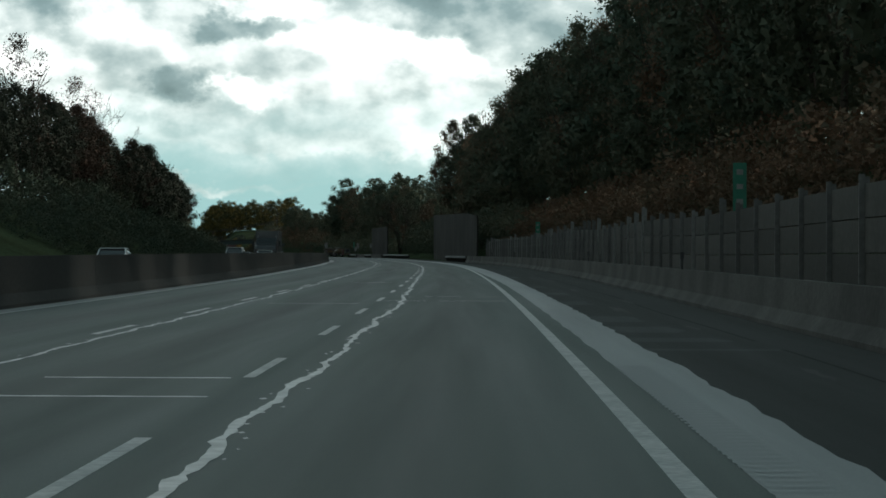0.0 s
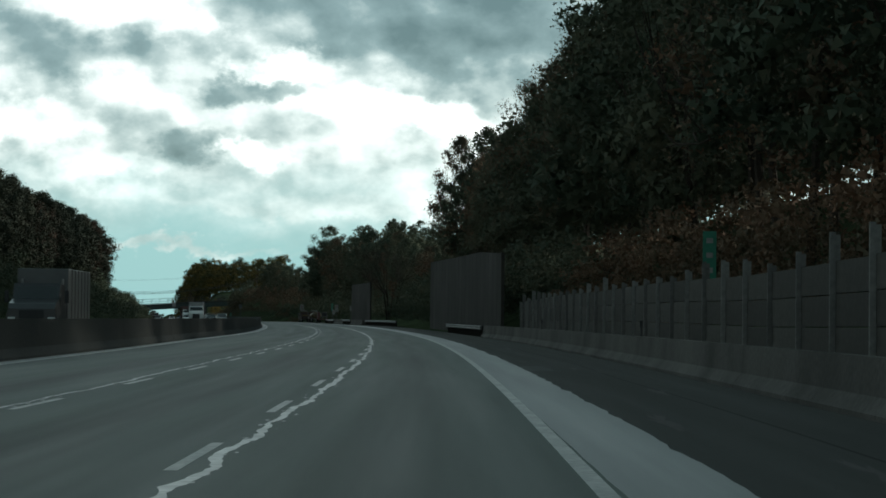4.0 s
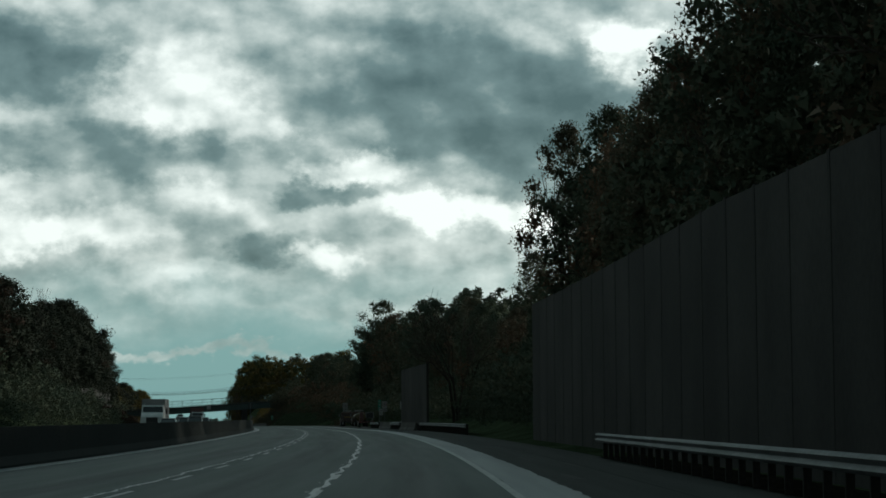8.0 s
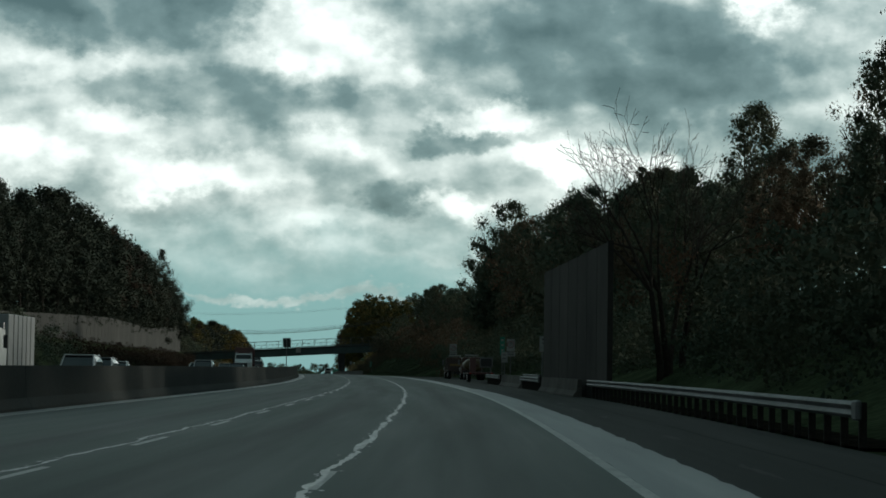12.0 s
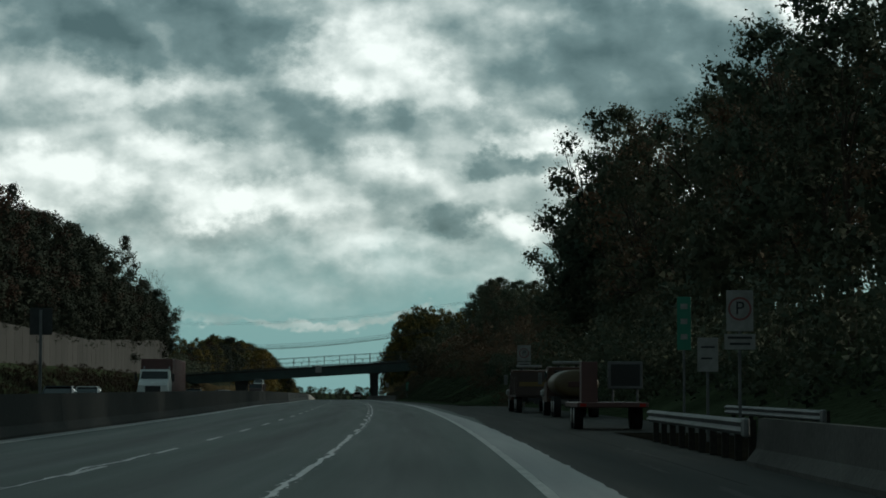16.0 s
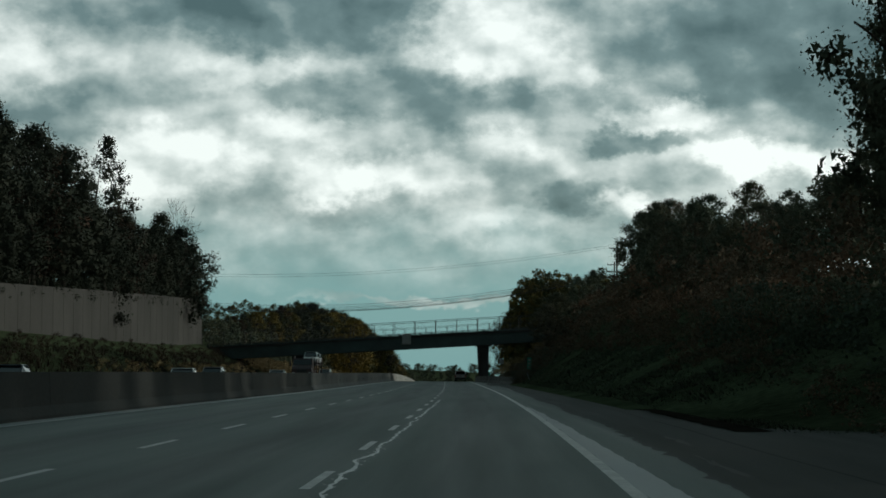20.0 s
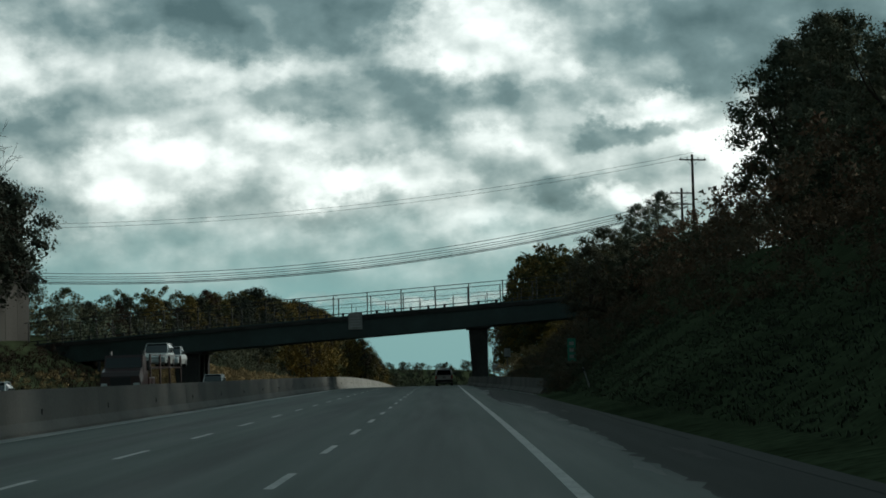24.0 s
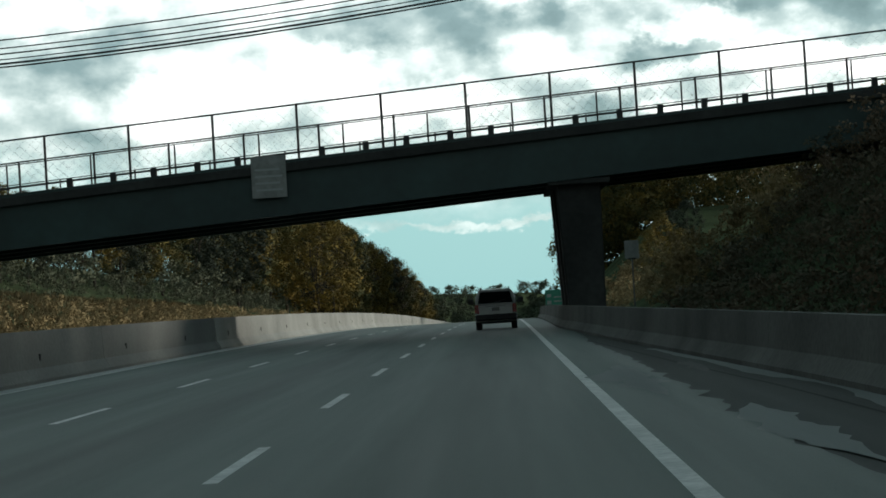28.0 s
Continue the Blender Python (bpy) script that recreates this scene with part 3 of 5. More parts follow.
# broken pale crusts at the strip's edge, a dark joint past them, dust along the barrier's foot
for a, b, u, w in ((846, 851, 3.1, 0.28), (855, 861, 3.3, 0.3), (867, 874, 3.45, 0.35), (877, 880.5, 3.5, 0.25), (888, 893, 3.5, 0.35), (899, 903, 3.4, 0.3), (951, 962, 3.0, 0.8), (966, 975, 3.3, 0.7), (978, 990, 2.6, 0.9)):
    flat("edge_crust", a, b, lambda s, a=a, b=b, u=u, w=w: u - w * math.sin(math.pi * (s - a) / (b - a)) * (0.6 + 0.5 * noise.noise((s * 0.9, u, 3))),
         lambda s, a=a, b=b, u=u, w=w: u + 0.02 + 0.3 * w * math.sin(math.pi * (s - a) / (b - a)) * (0.8 + noise.noise((s * 1.7, u, 6))), 0.0035, M_CRUST, "pale broken crust along the shoulder's edge", "road patch", step=0.4)
flat("barrier_dust", 935, 1000, lambda s: right_bar(s) - 0.55 - 0.3 * noise.noise((s * 0.16, 2, 2)) - 0.12 * noise.noise((s * 0.9, 2, 2)), lambda s: right_bar(s) - 0.29, -0.004, M_CRUST, "pale dust along the foot of the roadside barrier", "dust", step=0.8)
tagged(sweep("shoulder_joint", [(-0.035, 0.004), (0.035, 0.004)], 903, 962, lambda s: float(np.interp(s, (903, 914, 935, 962), (3.2, 2.83, 2.86, 3.3))) + 0.1 * noise.noise((s * 0.2, 5, 5)), M_CRACK, 0.8), "dark open joint beside the worn strip", "road joint", kind="structure")
flat("grass_edge", 736, 939, lambda s: right_bar(s) - 0.45 + 0.3 * noise.noise((s * 0.25, 1, 4)) + 0.12 * noise.noise((s * 1.1, 1, 4)), lambda s: right_bar(s) + 0.45, 0.007, M_SOIL_SHADE, "dark soil and litter creeping over the shoulder's edge", "verge", step=0.8)


def rumble():
    """Milled rumble strip: rounded ridges across the pale strip."""
    vs, fs = [], []
    for s in np.arange(-6, 27, 0.305):
        if noise.noise((s * 0.05, 4, 4)) < -0.25:
            continue
        n = len(vs)
        vs += [at(s, 2.24, 0.004), at(s, 2.64, 0.004), at(s + 0.08, 2.24, 0.009), at(s + 0.08, 2.64, 0.009), at(s + 0.16, 2.24, 0.004), at(s + 0.16, 2.64, 0.004)]
        fs += [(n, n + 1, n + 3, n + 2), (n + 2, n + 3, n + 5, n + 4)]
    tagged(mesh_object("rumble_strip", vs, fs, M_STRIP, uvs=[(0, 2.3)] * len(vs)), "milled rumble strip ridges on the pale shoulder", "rumble strip", kind="stuff")


rumble()


def dirt_patches():
    """Broken crusts of dirt along the hard shoulder."""
    crust = road_mat("dirt_crust", (0.062, 0.060, 0.056), lane=False, rough=0.9)
    for k in range(60):
        s = float(np.interp(k, (0, 42, 59), (10, 620, 1010))) + random.uniform(-6, 6)
        u = random.uniform(3.4, 5.0)
        ln, wd = random.uniform(1.5, 5), random.uniform(0.06, 0.22)
        vs = []
        for i in range(22):
            a = 2 * math.pi * i / 22
            r = 0.65 + 0.8 * noise.noise((math.cos(a) * 3 + k * 3.1, math.sin(a) * 3, 0))
            vs.append(at(s + ln * r * math.cos(a), min(u + wd * r * math.sin(a) + 0.12 * noise.noise((a * 3, k, 1)), right_bar(s) - 0.4), -0.006))
        tagged(mesh_object("dirt_patch", vs, [tuple(range(22))], crust, uvs=[(v.y, v.x) for v in vs]), "dusty crust of dirt on the dark shoulder", "dirt patch", kind="structure")


dirt_patches()

# ---- barriers and walls ----
JERSEY = [(-0.30, -0.05), (-0.30, 0.08), (-0.13, 0.33), (-0.08, 1.2), (0.08, 1.2), (0.13, 0.33), (0.30, 0.08), (0.30, -0.05), (-0.30, -0.05)]
PARAPET = [(-0.28, -0.05), (-0.28, 0.07), (-0.10, 0.30), (-0.05, 0.86), (0.15, 0.86), (0.15, -0.05), (-0.28, -0.05)]


def barrier(name, profile, s0, s1, line, label, material=None):
    """Cast concrete barrier in lengths of about 24 m with open joints between them."""
    base = empty(name, Matrix.Identity(4), label, "barrier", kind="structure")
    n = max(1, round((s1 - s0) / 24))
    e = np.linspace(s0, s1, n + 1)
    for a, b in zip(e, e[1:]):
        sweep("barrier_length", profile, a + 0.012, b - 0.012, line, material or M_BARRIER_SHADE, 4.0, base)
    return base


# one median concrete in three tones: shaded, half lit and sunlit
barrier("median_barrier", JERSEY, -80, 842, left_bar, "tall grey concrete median barrier, stained, with shade painted into its tone")
median = barrier("median_barrier_bridge", JERSEY, 842.3, 1034.5, left_bar, "tall light grey concrete median barrier leading to the bridge, toned half lit", mat("light_barrier_concrete", (0.125, 0.125, 0.117), 0.85, grain=0.14, grain_scale=10, stain=0.18, stain_scale=0.25, bump=0.15))
median_far = barrier("median_barrier_far", JERSEY, 1034.8, 1650, left_bar, "concrete median barrier beyond the bridge, sunlight painted into its pale tone", M_BARRIER_LIT)
barrier("parapet_first", PARAPET, -80, 306, right_bar, "grimy brown-grey concrete roadside barrier in front of the retaining wall", M_GRIME)
barrier("parapet_second", PARAPET, 526, 553, right_bar, "grimy concrete barrier at the foot of the tall wall", M_GRIME)
barrier("parapet_third", PARAPET, 572, 594, right_bar, "short grimy concrete barrier between two guard rails", M_GRIME)
barrier("parapet_bridge", PARAPET, 940, 1120, right_bar, "grimy concrete barrier in front of the bridge pier", M_GRIME)
for i in range(30):
    s = 880 + i * 12.2
    tagged(part("drain_hole", boxes((-0.02, -0.07, 0.5, 0.035, 0.07, 0.66)), M_CRACK, median if s < 1034 else median_far)).matrix_basis = spot(s, left_bar(s) + 0.095)


def post_wall(s0, s1, u, step):
    """Retaining wall of stacked concrete planks between steel posts."""
    wall = empty("retaining_wall", Matrix.Identity(4), "dark retaining wall of stacked planks between pale steel posts", "wall", kind="structure")
    n = int((s1 - s0) / step)
    plank = None
    for i in range(n):
        s = s0 + i * step
        h = 2.75 + 0.3 * noise.noise((i * 0.11, 2.2, 0))
        tall = 0.05 + (0.5 * random.random() if noise.noise((i * 0.4, 7.7, 0)) > 0.05 else 0.05)
        d = part("post", boxes((-0.10, -0.042, -0.4, 0.02, 0.042, h + tall), (-0.02, -0.02, -0.4, 0.12, 0.02, h + tall - 0.05)), M_POST, wall)
        d.matrix_basis = spot(s, u)
        for k in range(4):
            if plank is None:
                plank = part("plank", boxes((-0.06, 0.05, 0.01, 0.10, step - 0.05, 0.985), bevel=0.012), M_PLANK, wall)
                pl = plank
            else:
                pl = twin(plank)
            top = h / 4
            pl.matrix_basis = spot(s, u + 0.06 + 0.02 * random.random(), k * top - 0.1) @ Matrix.Rotation(0, 4, "Z") @ Matrix.Diagonal((1, 1, top, 1))
    return wall


post_wall(-20, 302, 8.7, 4.2)


def panel_wall(name, s0, s1, line, z0, z1, step, material, label, thick=0.22):
    """Tall wall of precast panels, each its own slab with a shadow joint, capped."""
    wall = empty(name, Matrix.Identity(4), label, "wall", kind="structure")
    n = max(1, round((s1 - s0) / step))
    e = np.linspace(s0, s1, n + 1)
    for a, b in zip(e, e[1:]):
        m = (a + b) / 2
        za, zb = z0(m), z1(m)
        sl = (z1(b) - z1(a)) / 2
        bm = bmesh.new()
        loft(bm, [[at(a + 0.03, line(a) + d, z) for d, z in ((-thick / 2, za), (thick / 2, za), (thick / 2, zb - sl), (-thick / 2, zb - sl))],
                  [at(b - 0.03, line(b) + d, z) for d, z in ((-thick / 2, za), (thick / 2, za), (thick / 2, zb + sl), (-thick / 2, zb + sl))]])
        part("panel", bm, material, wall)
        q = part("pilaster", boxes((-thick * 0.56, -0.16, za, thick * 0.56, 0.16, zb - sl + 0.05)), material, wall)
        q.matrix_basis = spot(a, line(a))
    return wall


def wall_top(s, u=0.0):
    return float(np.interp(s, (640, 770, 880, 950, 1040), (6.2, 8.3, 8.7, 10.4, 12.4)))


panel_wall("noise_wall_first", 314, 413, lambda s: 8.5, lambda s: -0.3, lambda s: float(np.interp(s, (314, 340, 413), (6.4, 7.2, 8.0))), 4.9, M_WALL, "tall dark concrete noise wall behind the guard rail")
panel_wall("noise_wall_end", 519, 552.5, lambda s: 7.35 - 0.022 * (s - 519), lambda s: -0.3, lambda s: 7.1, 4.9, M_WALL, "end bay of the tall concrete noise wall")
panel_wall("noise_wall_left", 603, 1040, lambda s: -40.0, lambda s: land(s, -40) - 0.6, lambda s: wall_top(s), 6.1, M_NOISE,
           "pale tan concrete noise wall on the embankment under trees")



def guard_rail(s0, s1, u, label):
    """Steel W-beam on posts with blocks."""
    g = empty("guard_rail", spot(s0, u), label, "guard rail", "steel guard rails")
    inv = g.matrix_world.inverted()
    W = [(0.0, 0.53), (-0.045, 0.56), (-0.08, 0.60), (-0.045, 0.645), (-0.005, 0.685), (-0.045, 0.725), (-0.08, 0.77), (-0.045, 0.81), (0.0, 0.84), (0.006, 0.84),
         (-0.038, 0.808), (-0.073, 0.77), (-0.038, 0.727), (0.002, 0.685), (-0.038, 0.643), (-0.073, 0.60), (-0.038, 0.562), (0.006, 0.53), (0.0, 0.53)]
    ob = sweep("beam", W, s0, s1, u, M_GALV, 3.8, None)
    ob.data.transform(inv)
    ob.parent = g
    first = None
    for s in np.arange(s0 + 0.3, s1, 1.905):
        if first is None:
            first = part("post", boxes((0.10, -0.05, -0.4, 0.24, 0.05, 0.82), (0.01, -0.06, 0.55, 0.10, 0.06, 0.84)), M_POSTDARK, g)
            o = first
        else:
            o = twin(first)
        o.matrix_basis = inv @ spot(s, u)
    end = part("end_section", boxes((-0.09, -0.45, 0.50, 0.02, 0.05, 0.86), bevel=0.03), M_GALV, g, "flared pale end section")
    return g


# dark strips stand in for the shadow under and behind each guard rail
for a, b, u in ((306, 357, 6.55), (457, 526, 7.0), (553, 571.8, 6.45), (572, 596, 6.9), (596.2, 624, 6.35)):
    flat("verge", a, b, u, lambda s, u=u: u + 3.2 + 0.4 * noise.noise((s * 0.3, u, 2)), 0.006, M_SOIL_SHADE, "dark strip on the verge, painted shade under the guard rail", "verge", step=1.5)
guard_rail(307, 356, 6.45, "galvanised W-beam guard rail on posts beside the shoulder")
guard_rail(553.5, 571.5, 6.3, "short galvanised guard rail past the wall end")
guard_rail(594.5, 612, 6.2, "galvanised guard rail before the lay-by")
guard_rail(612, 630, 10.8, "distant galvanised guard rail behind the lay-by")
guard_rail(457, 525.5, 6.9, "galvanised guard rail under the dark slope")

# ---- bridge ----
BS = 1037.0


def deck(u):
    return 7.55 + 0.063 * u


def build_bridge():
    b = empty("overpass_bridge", spot(BS, 0), "dark green steel girder road bridge with a mesh-topped railing", "bridge")
    u0, u1, wide = -62.0, 30.0, 11.0

    def beam(name, y0, y1, lo, hi, material, label="", ua=u0, ub=u1):
        bm = bmesh.new()
        rings = []
        for u in np.linspace(ua, ub, 9):
            rings.append([Vector((u, y, deck(u) + z)) for y, z in ((y0, lo), (y1, lo), (y1, hi), (y0, hi))])
        loft(bm, rings)
        return part(name, bm, material, b, label)

    for y in (0.25, 3.6, 7.2, wide - 0.35):
        beam("girder_web", y, y + 0.03, -2.05, -0.42, M_GIRDER)
        beam("girder_flange", y - 0.19, y + 0.22, -2.10, -2.05, M_GIRDER)
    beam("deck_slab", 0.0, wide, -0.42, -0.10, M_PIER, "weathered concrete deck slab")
    for y in (0.0, wide - 0.32):
        beam("kerb", y, y + 0.32, -0.098, 0.02, M_GIRDER, "dark deck kerb")
    st = None
    for u in np.arange(u0 + 1, u1, 2.1):
        if st is None:
            st = part("stiffener", boxes((-0.012, 0.284, -2.045, 0.012, 0.44, -0.425)), M_GIRDER, b)
            o = st
        else:
            o = twin(st)
        o.matrix_basis = Matrix.Translation((u, 0, deck(u)))
    for y in (0.12, wide - 0.16):
        beam("lower_rail", y - 0.05, y + 0.05, 0.22, 0.30, M_STEELDARK)
        beam("middle_rail", y - 0.025, y + 0.025, 1.12, 1.16, M_STEELDARK)
        beam("top_rail", y - 0.035, y + 0.035, 2.07, 2.135, M_STEELDARK)
        p1 = p2 = p3 = None
        for i, u in enumerate(np.arange(-59.1, u1, 3.27)):
            if p1 is None:
                p1 = part("fence_post", tubes(((0, 0, 0.0), (0, 0, 2.12), 0.052)), M_STEELDARK, b)
                p2 = part("rail_post", tubes(((0, 0, 0.0), (0, 0, 1.14), 0.036)), M_STEELDARK, b)
                p3 = part("curb_bracket", boxes((-0.12, -0.1, 0.0, 0.12, 0.1, 0.34), bevel=0.02), M_STEELDARK, b)
                a, c, d = p1, p2, p3
            else:
                a, c, d = twin(p1), twin(p2), twin(p3)
            a.matrix_basis = Matrix.Translation((u, y, deck(u)))
            c.matrix_basis = Matrix.Translation((u + 1.75, y, deck(u + 1.75)))
            d.matrix_basis = Matrix.Translation((u + 0.9, y, deck(u + 0.9)))
            if i % 3:
                e = twin(p3, Matrix.Translation((u + 2.6, y, deck(u + 2.6))))
        # chain-link: thin diagonal wires
        bm = bmesh.new()
        for u in np.arange(-30, u1 - 2, 0.42):
            for sgn in (1, -1):
                a = Vector((u, y, deck(u) + (0.32 if sgn > 0 else 2.08)))
                e = Vector((u + 1.76, y, deck(u + 1.76) + (2.08 if sgn > 0 else 0.32)))
                w = Vector((0, 0, 0.0035))
                bm.faces.new([bm.verts.new(q) for q in (a - w, e - w, e + w, a + w)])
        part("mesh_fence", bm, M_STEELDARK, b, "thin chain-link mesh")
    # piers
    for (ul, ur, side) in ((3.25, 4.7, 0), (-25.4, -23.2, 0)):
        m = (ul + ur) / 2
        for y in (0.6, 5.0, 9.2):
            bm = bmesh.new()
            rings = []
            for z, g in ((-0.5, 0.0), (1.0, 0.0), (deck(m) - 2.6, 0.16), (deck(m) - 2.12, 0.16)):
                rings.append([Vector((x, yy, z)) for x, yy in ((ul - g * 1.4, y - 0.1), (ur + g * 0.3, y - 0.1), (ur + g * 0.3, y + 1.3), (ul - g * 1.4, y + 1.3))])
            loft(bm, rings)
            bmesh.ops.bevel(bm, geom=[e for e in bm.edges if abs(e.verts[0].co.z - e.verts[1].co.z) > 0.3], offset=0.06, segments=1, affect="EDGES")
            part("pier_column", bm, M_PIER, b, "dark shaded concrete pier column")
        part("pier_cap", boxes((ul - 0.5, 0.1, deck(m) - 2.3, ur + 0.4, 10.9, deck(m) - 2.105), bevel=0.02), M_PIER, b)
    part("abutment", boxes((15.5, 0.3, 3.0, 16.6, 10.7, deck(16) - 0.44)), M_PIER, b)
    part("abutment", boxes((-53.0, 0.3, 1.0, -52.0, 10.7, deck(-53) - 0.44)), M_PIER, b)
    sg = part("sign_panel", boxes((-8.65, -0.06, 5.68, -7.30, -0.02, 7.30), bevel=0.015), M_SIGNW, b, "pale blank-backed rectangular panel hung on the girder")
    for k in range(4):
        part("faded_line", boxes((-8.5, -0.068, 5.95 + k * 0.26, -8.5 + (0.95 if k % 2 else 1.05), -0.062, 6.03 + k * 0.26)), mat("faded_print", (0.30, 0.31, 0.30), 0.7), sg)
    return b


build_bridge()

# ---- poles and cables ----
def pole(s, u, z0, top, arms, turn):
    p = empty("utility_pole", spot(s, u, z0, turn), "brown wooden utility pole with crossarms", "utility pole", "roadside utility poles")
    h = top - z0
    part("shaft", tubes(((0, 0, -0.6), (0, 0, h), 0.17, 0.11), n=10), M_WOOD, p)
    for k in range(arms):
        z = h - 0.5 - 1.1 * k
        part("crossarm", boxes((-1.3, -0.17, z - 0.06, 1.3, -0.06, z + 0.06), bevel=0.01), M_WOOD, p)
        for x in (-1.2, -0.55, 0.55, 1.2):
            part("insulator", tubes(((x, -0.115, z + 0.06), (x, -0.115, z + 0.22), 0.045, 0.03), n=6), M_STEELDARK, p)
        part("brace", tubes(((-0.7, -0.11, z - 0.05), (0, -0.1, z - 0.5), 0.018), ((0.7, -0.11, z - 0.05), (0, -0.1, z - 0.5), 0.018), n=5), M_STEELDARK, p)
    return p


pole(1023, 23.4, land(1023, 23.4), 20.4, 1, 20)
pole(1043.5, 24.5, land(1043, 24.5), 19.0, 2, 20)
pole(1075, 24.0, land(1075, 24), 17.4, 1, 20)
pole(1200, -58, land(1200, -58) - 0.5, 14.2, 1, 0)


def cable(name, fn, ua, ub, r, sfn):
    bm = bmesh.new()
    us = np.linspace(ua, ub, 40)
    pts = [at(sfn(u), u, fn(u)) for u in us]
    loft(bm, [[p + Vector((0.0, r * math.cos(k * 1.2566), r * math.sin(k * 1.2566))) for k in range(5)] for p in pts])
    ob = part(name, bm, M_WIRE, None)
    return tagged(ob, "black overhead cable sagging across the highway", "cable", "overhead cables")


for k, (dz, r) in enumerate(((0.0, 0.026), (-0.3, 0.024), (-0.5, 0.028), (-0.7, 0.02), (-0.85, 0.04), (-0.97, 0.03))):
    cable("overhead_cable", lambda u, dz=dz: 11.3 + dz + 0.00235 * (u + 26) ** 2, -78, 23.6, r, lambda u: 1030 + 0.0 * u)
for k, dz in enumerate((0.0, 0.35)):
    cable("overhead_cable", lambda u, dz=dz: 15.3 + dz + 0.0016 * (u + 32) ** 2, -78, 23.6, 0.014, lambda u: 1023)

# ---- trees ----
RNG = np.random.default_rng(11)


def crown_arrays(rng, lobes, leaves, size, height=18.0, radius=4.6, base=0.28, shape=0.8, fill=0.8):
    """Leaf blades round lobes, thicker inside each lobe. Returns verts, faces and normals that follow the lobes' roundness."""
    V, F, NORM = [], [], []
    count = 0
    for i in range(lobes):
        f = (i + 0.5) / lobes
        z = height * (base + (1 - base) * f ** 0.9)
        w = radius * (np.sin(np.pi * min(1.0, 0.18 + 0.82 * f)) ** shape * 0.95 + 0.12)
        a = i * 2.39996 + rng.uniform(-0.4, 0.4)
        r = w * rng.uniform(0.35, 1.0) * (1 - 0.75 * max(0, f - 0.8) / 0.2)
        lr = radius * rng.uniform(0.24, 0.40) * (1.15 - 0.45 * f)
        c = np.array((r * np.cos(a), r * np.sin(a), min(z, height - lr * 0.7)))
        n = int(leaves / lobes)
        n_in = max(4, int(n * fill))
        n += n_in
        d = rng.normal(size=(n, 3))
        d /= np.linalg.norm(d, axis=1)[:, None]
        d[:, 2] = d[:, 2] * 0.8 + 0.1
        far = rng.uniform(0.68, 1.04, (n, 1)) + 0.26 * (rng.uniform(0, 1, (n, 1)) < 0.14)
        far[:n_in] = rng.uniform(0.1, 0.85, (n_in, 1))
        p = c + d * lr * far
        s = size * rng.uniform(0.5, 1.25, (n, 1))
        s[:n_in] = lr * rng.uniform(0.15, 0.25, (n_in, 1))
        e1 = rng.normal(size=(n, 3))
        e1 /= np.linalg.norm(e1, axis=1)[:, None]
        e2 = np.cross(e1, rng.normal(size=(n, 3)))
        e2 /= np.linalg.norm(e2, axis=1)[:, None]
        out = d * 0.75 + (p - np.array((0, 0, height * 0.45))) / height * 0.9
        out /= np.linalg.norm(out, axis=1)[:, None]
        e2 *= np.where(np.sum(np.cross(e1, e2) * out, axis=1) < 0, -1.0, 1.0)[:, None]
        soft = np.cross(e1, e2) * 0.15 + out
        NORM.append(np.repeat(soft / np.linalg.norm(soft, axis=1)[:, None], 3, axis=0))
        q = np.stack([p - e1 * s * 0.75, p + e1 * s * 0.45 - e2 * s * 0.55, p + e1 * s * 0.45 + e2 * s * 0.55], 1).reshape(-1, 3)
        V.append(q)
        F += [(count + 3 * k, count + 3 * k + 1, count + 3 * k + 2) for k in range(n)]
        count += 3 * n
    return np.concatenate(V), F, np.concatenate(NORM)


def leaf_mesh(name, verts, faces, normals, leaf, parent=None, label=""):
    ob = mesh_object(name, verts, faces, leaf, parent, label)
    ob.data.shade_smooth()
    ob.data.normals_split_custom_set_from_vertices(normals.tolist())
    return ob


def limbs(rng, height, radius, depth, top=0.95, twig=0.012, spread=0.6, start=0.25):
    """Trunk and limbs, forking; returns a bmesh."""
    bm = bmesh.new()

    def grow(p, d, length, r, lev):
        steps = 3
        for k in range(steps):
            q = p + d * (length / steps)
            r2 = max(twig, r * 0.86)
            tube(bm, p, q, r, r2, n=6 if lev < 2 else 4 if lev < 4 else 3)
            p, r = q, r2
            d = (d + Vector(rng.normal(size=3)) * 0.10 + Vector((0, 0, 0.05))).normalized()
            if lev > 0 and k == 1 and lev < depth:
                side = (d + Vector(rng.normal(size=3)) * spread).normalized()
                grow(p, side, length * 0.62, r * 0.55, lev + 1)
        if lev < depth:
            for _ in range(2 if lev else 3):
                side = (d + Vector(rng.normal(size=3)) * spread * (0.8 if lev else 0.6)).normalized()
                if side.z < -0.1:
                    side.z *= -1
                grow(p, side, length * rng.uniform(0.6, 0.8), r * 0.68, lev + 1)

    grow(Vector((0, 0, -0.5)), Vector((0, 0, 1)), height * start, radius, 0)
    zs = max(v.co.z for v in bm.verts)
    for v in bm.verts:
        v.co.z *= height * top / zs
    return bm


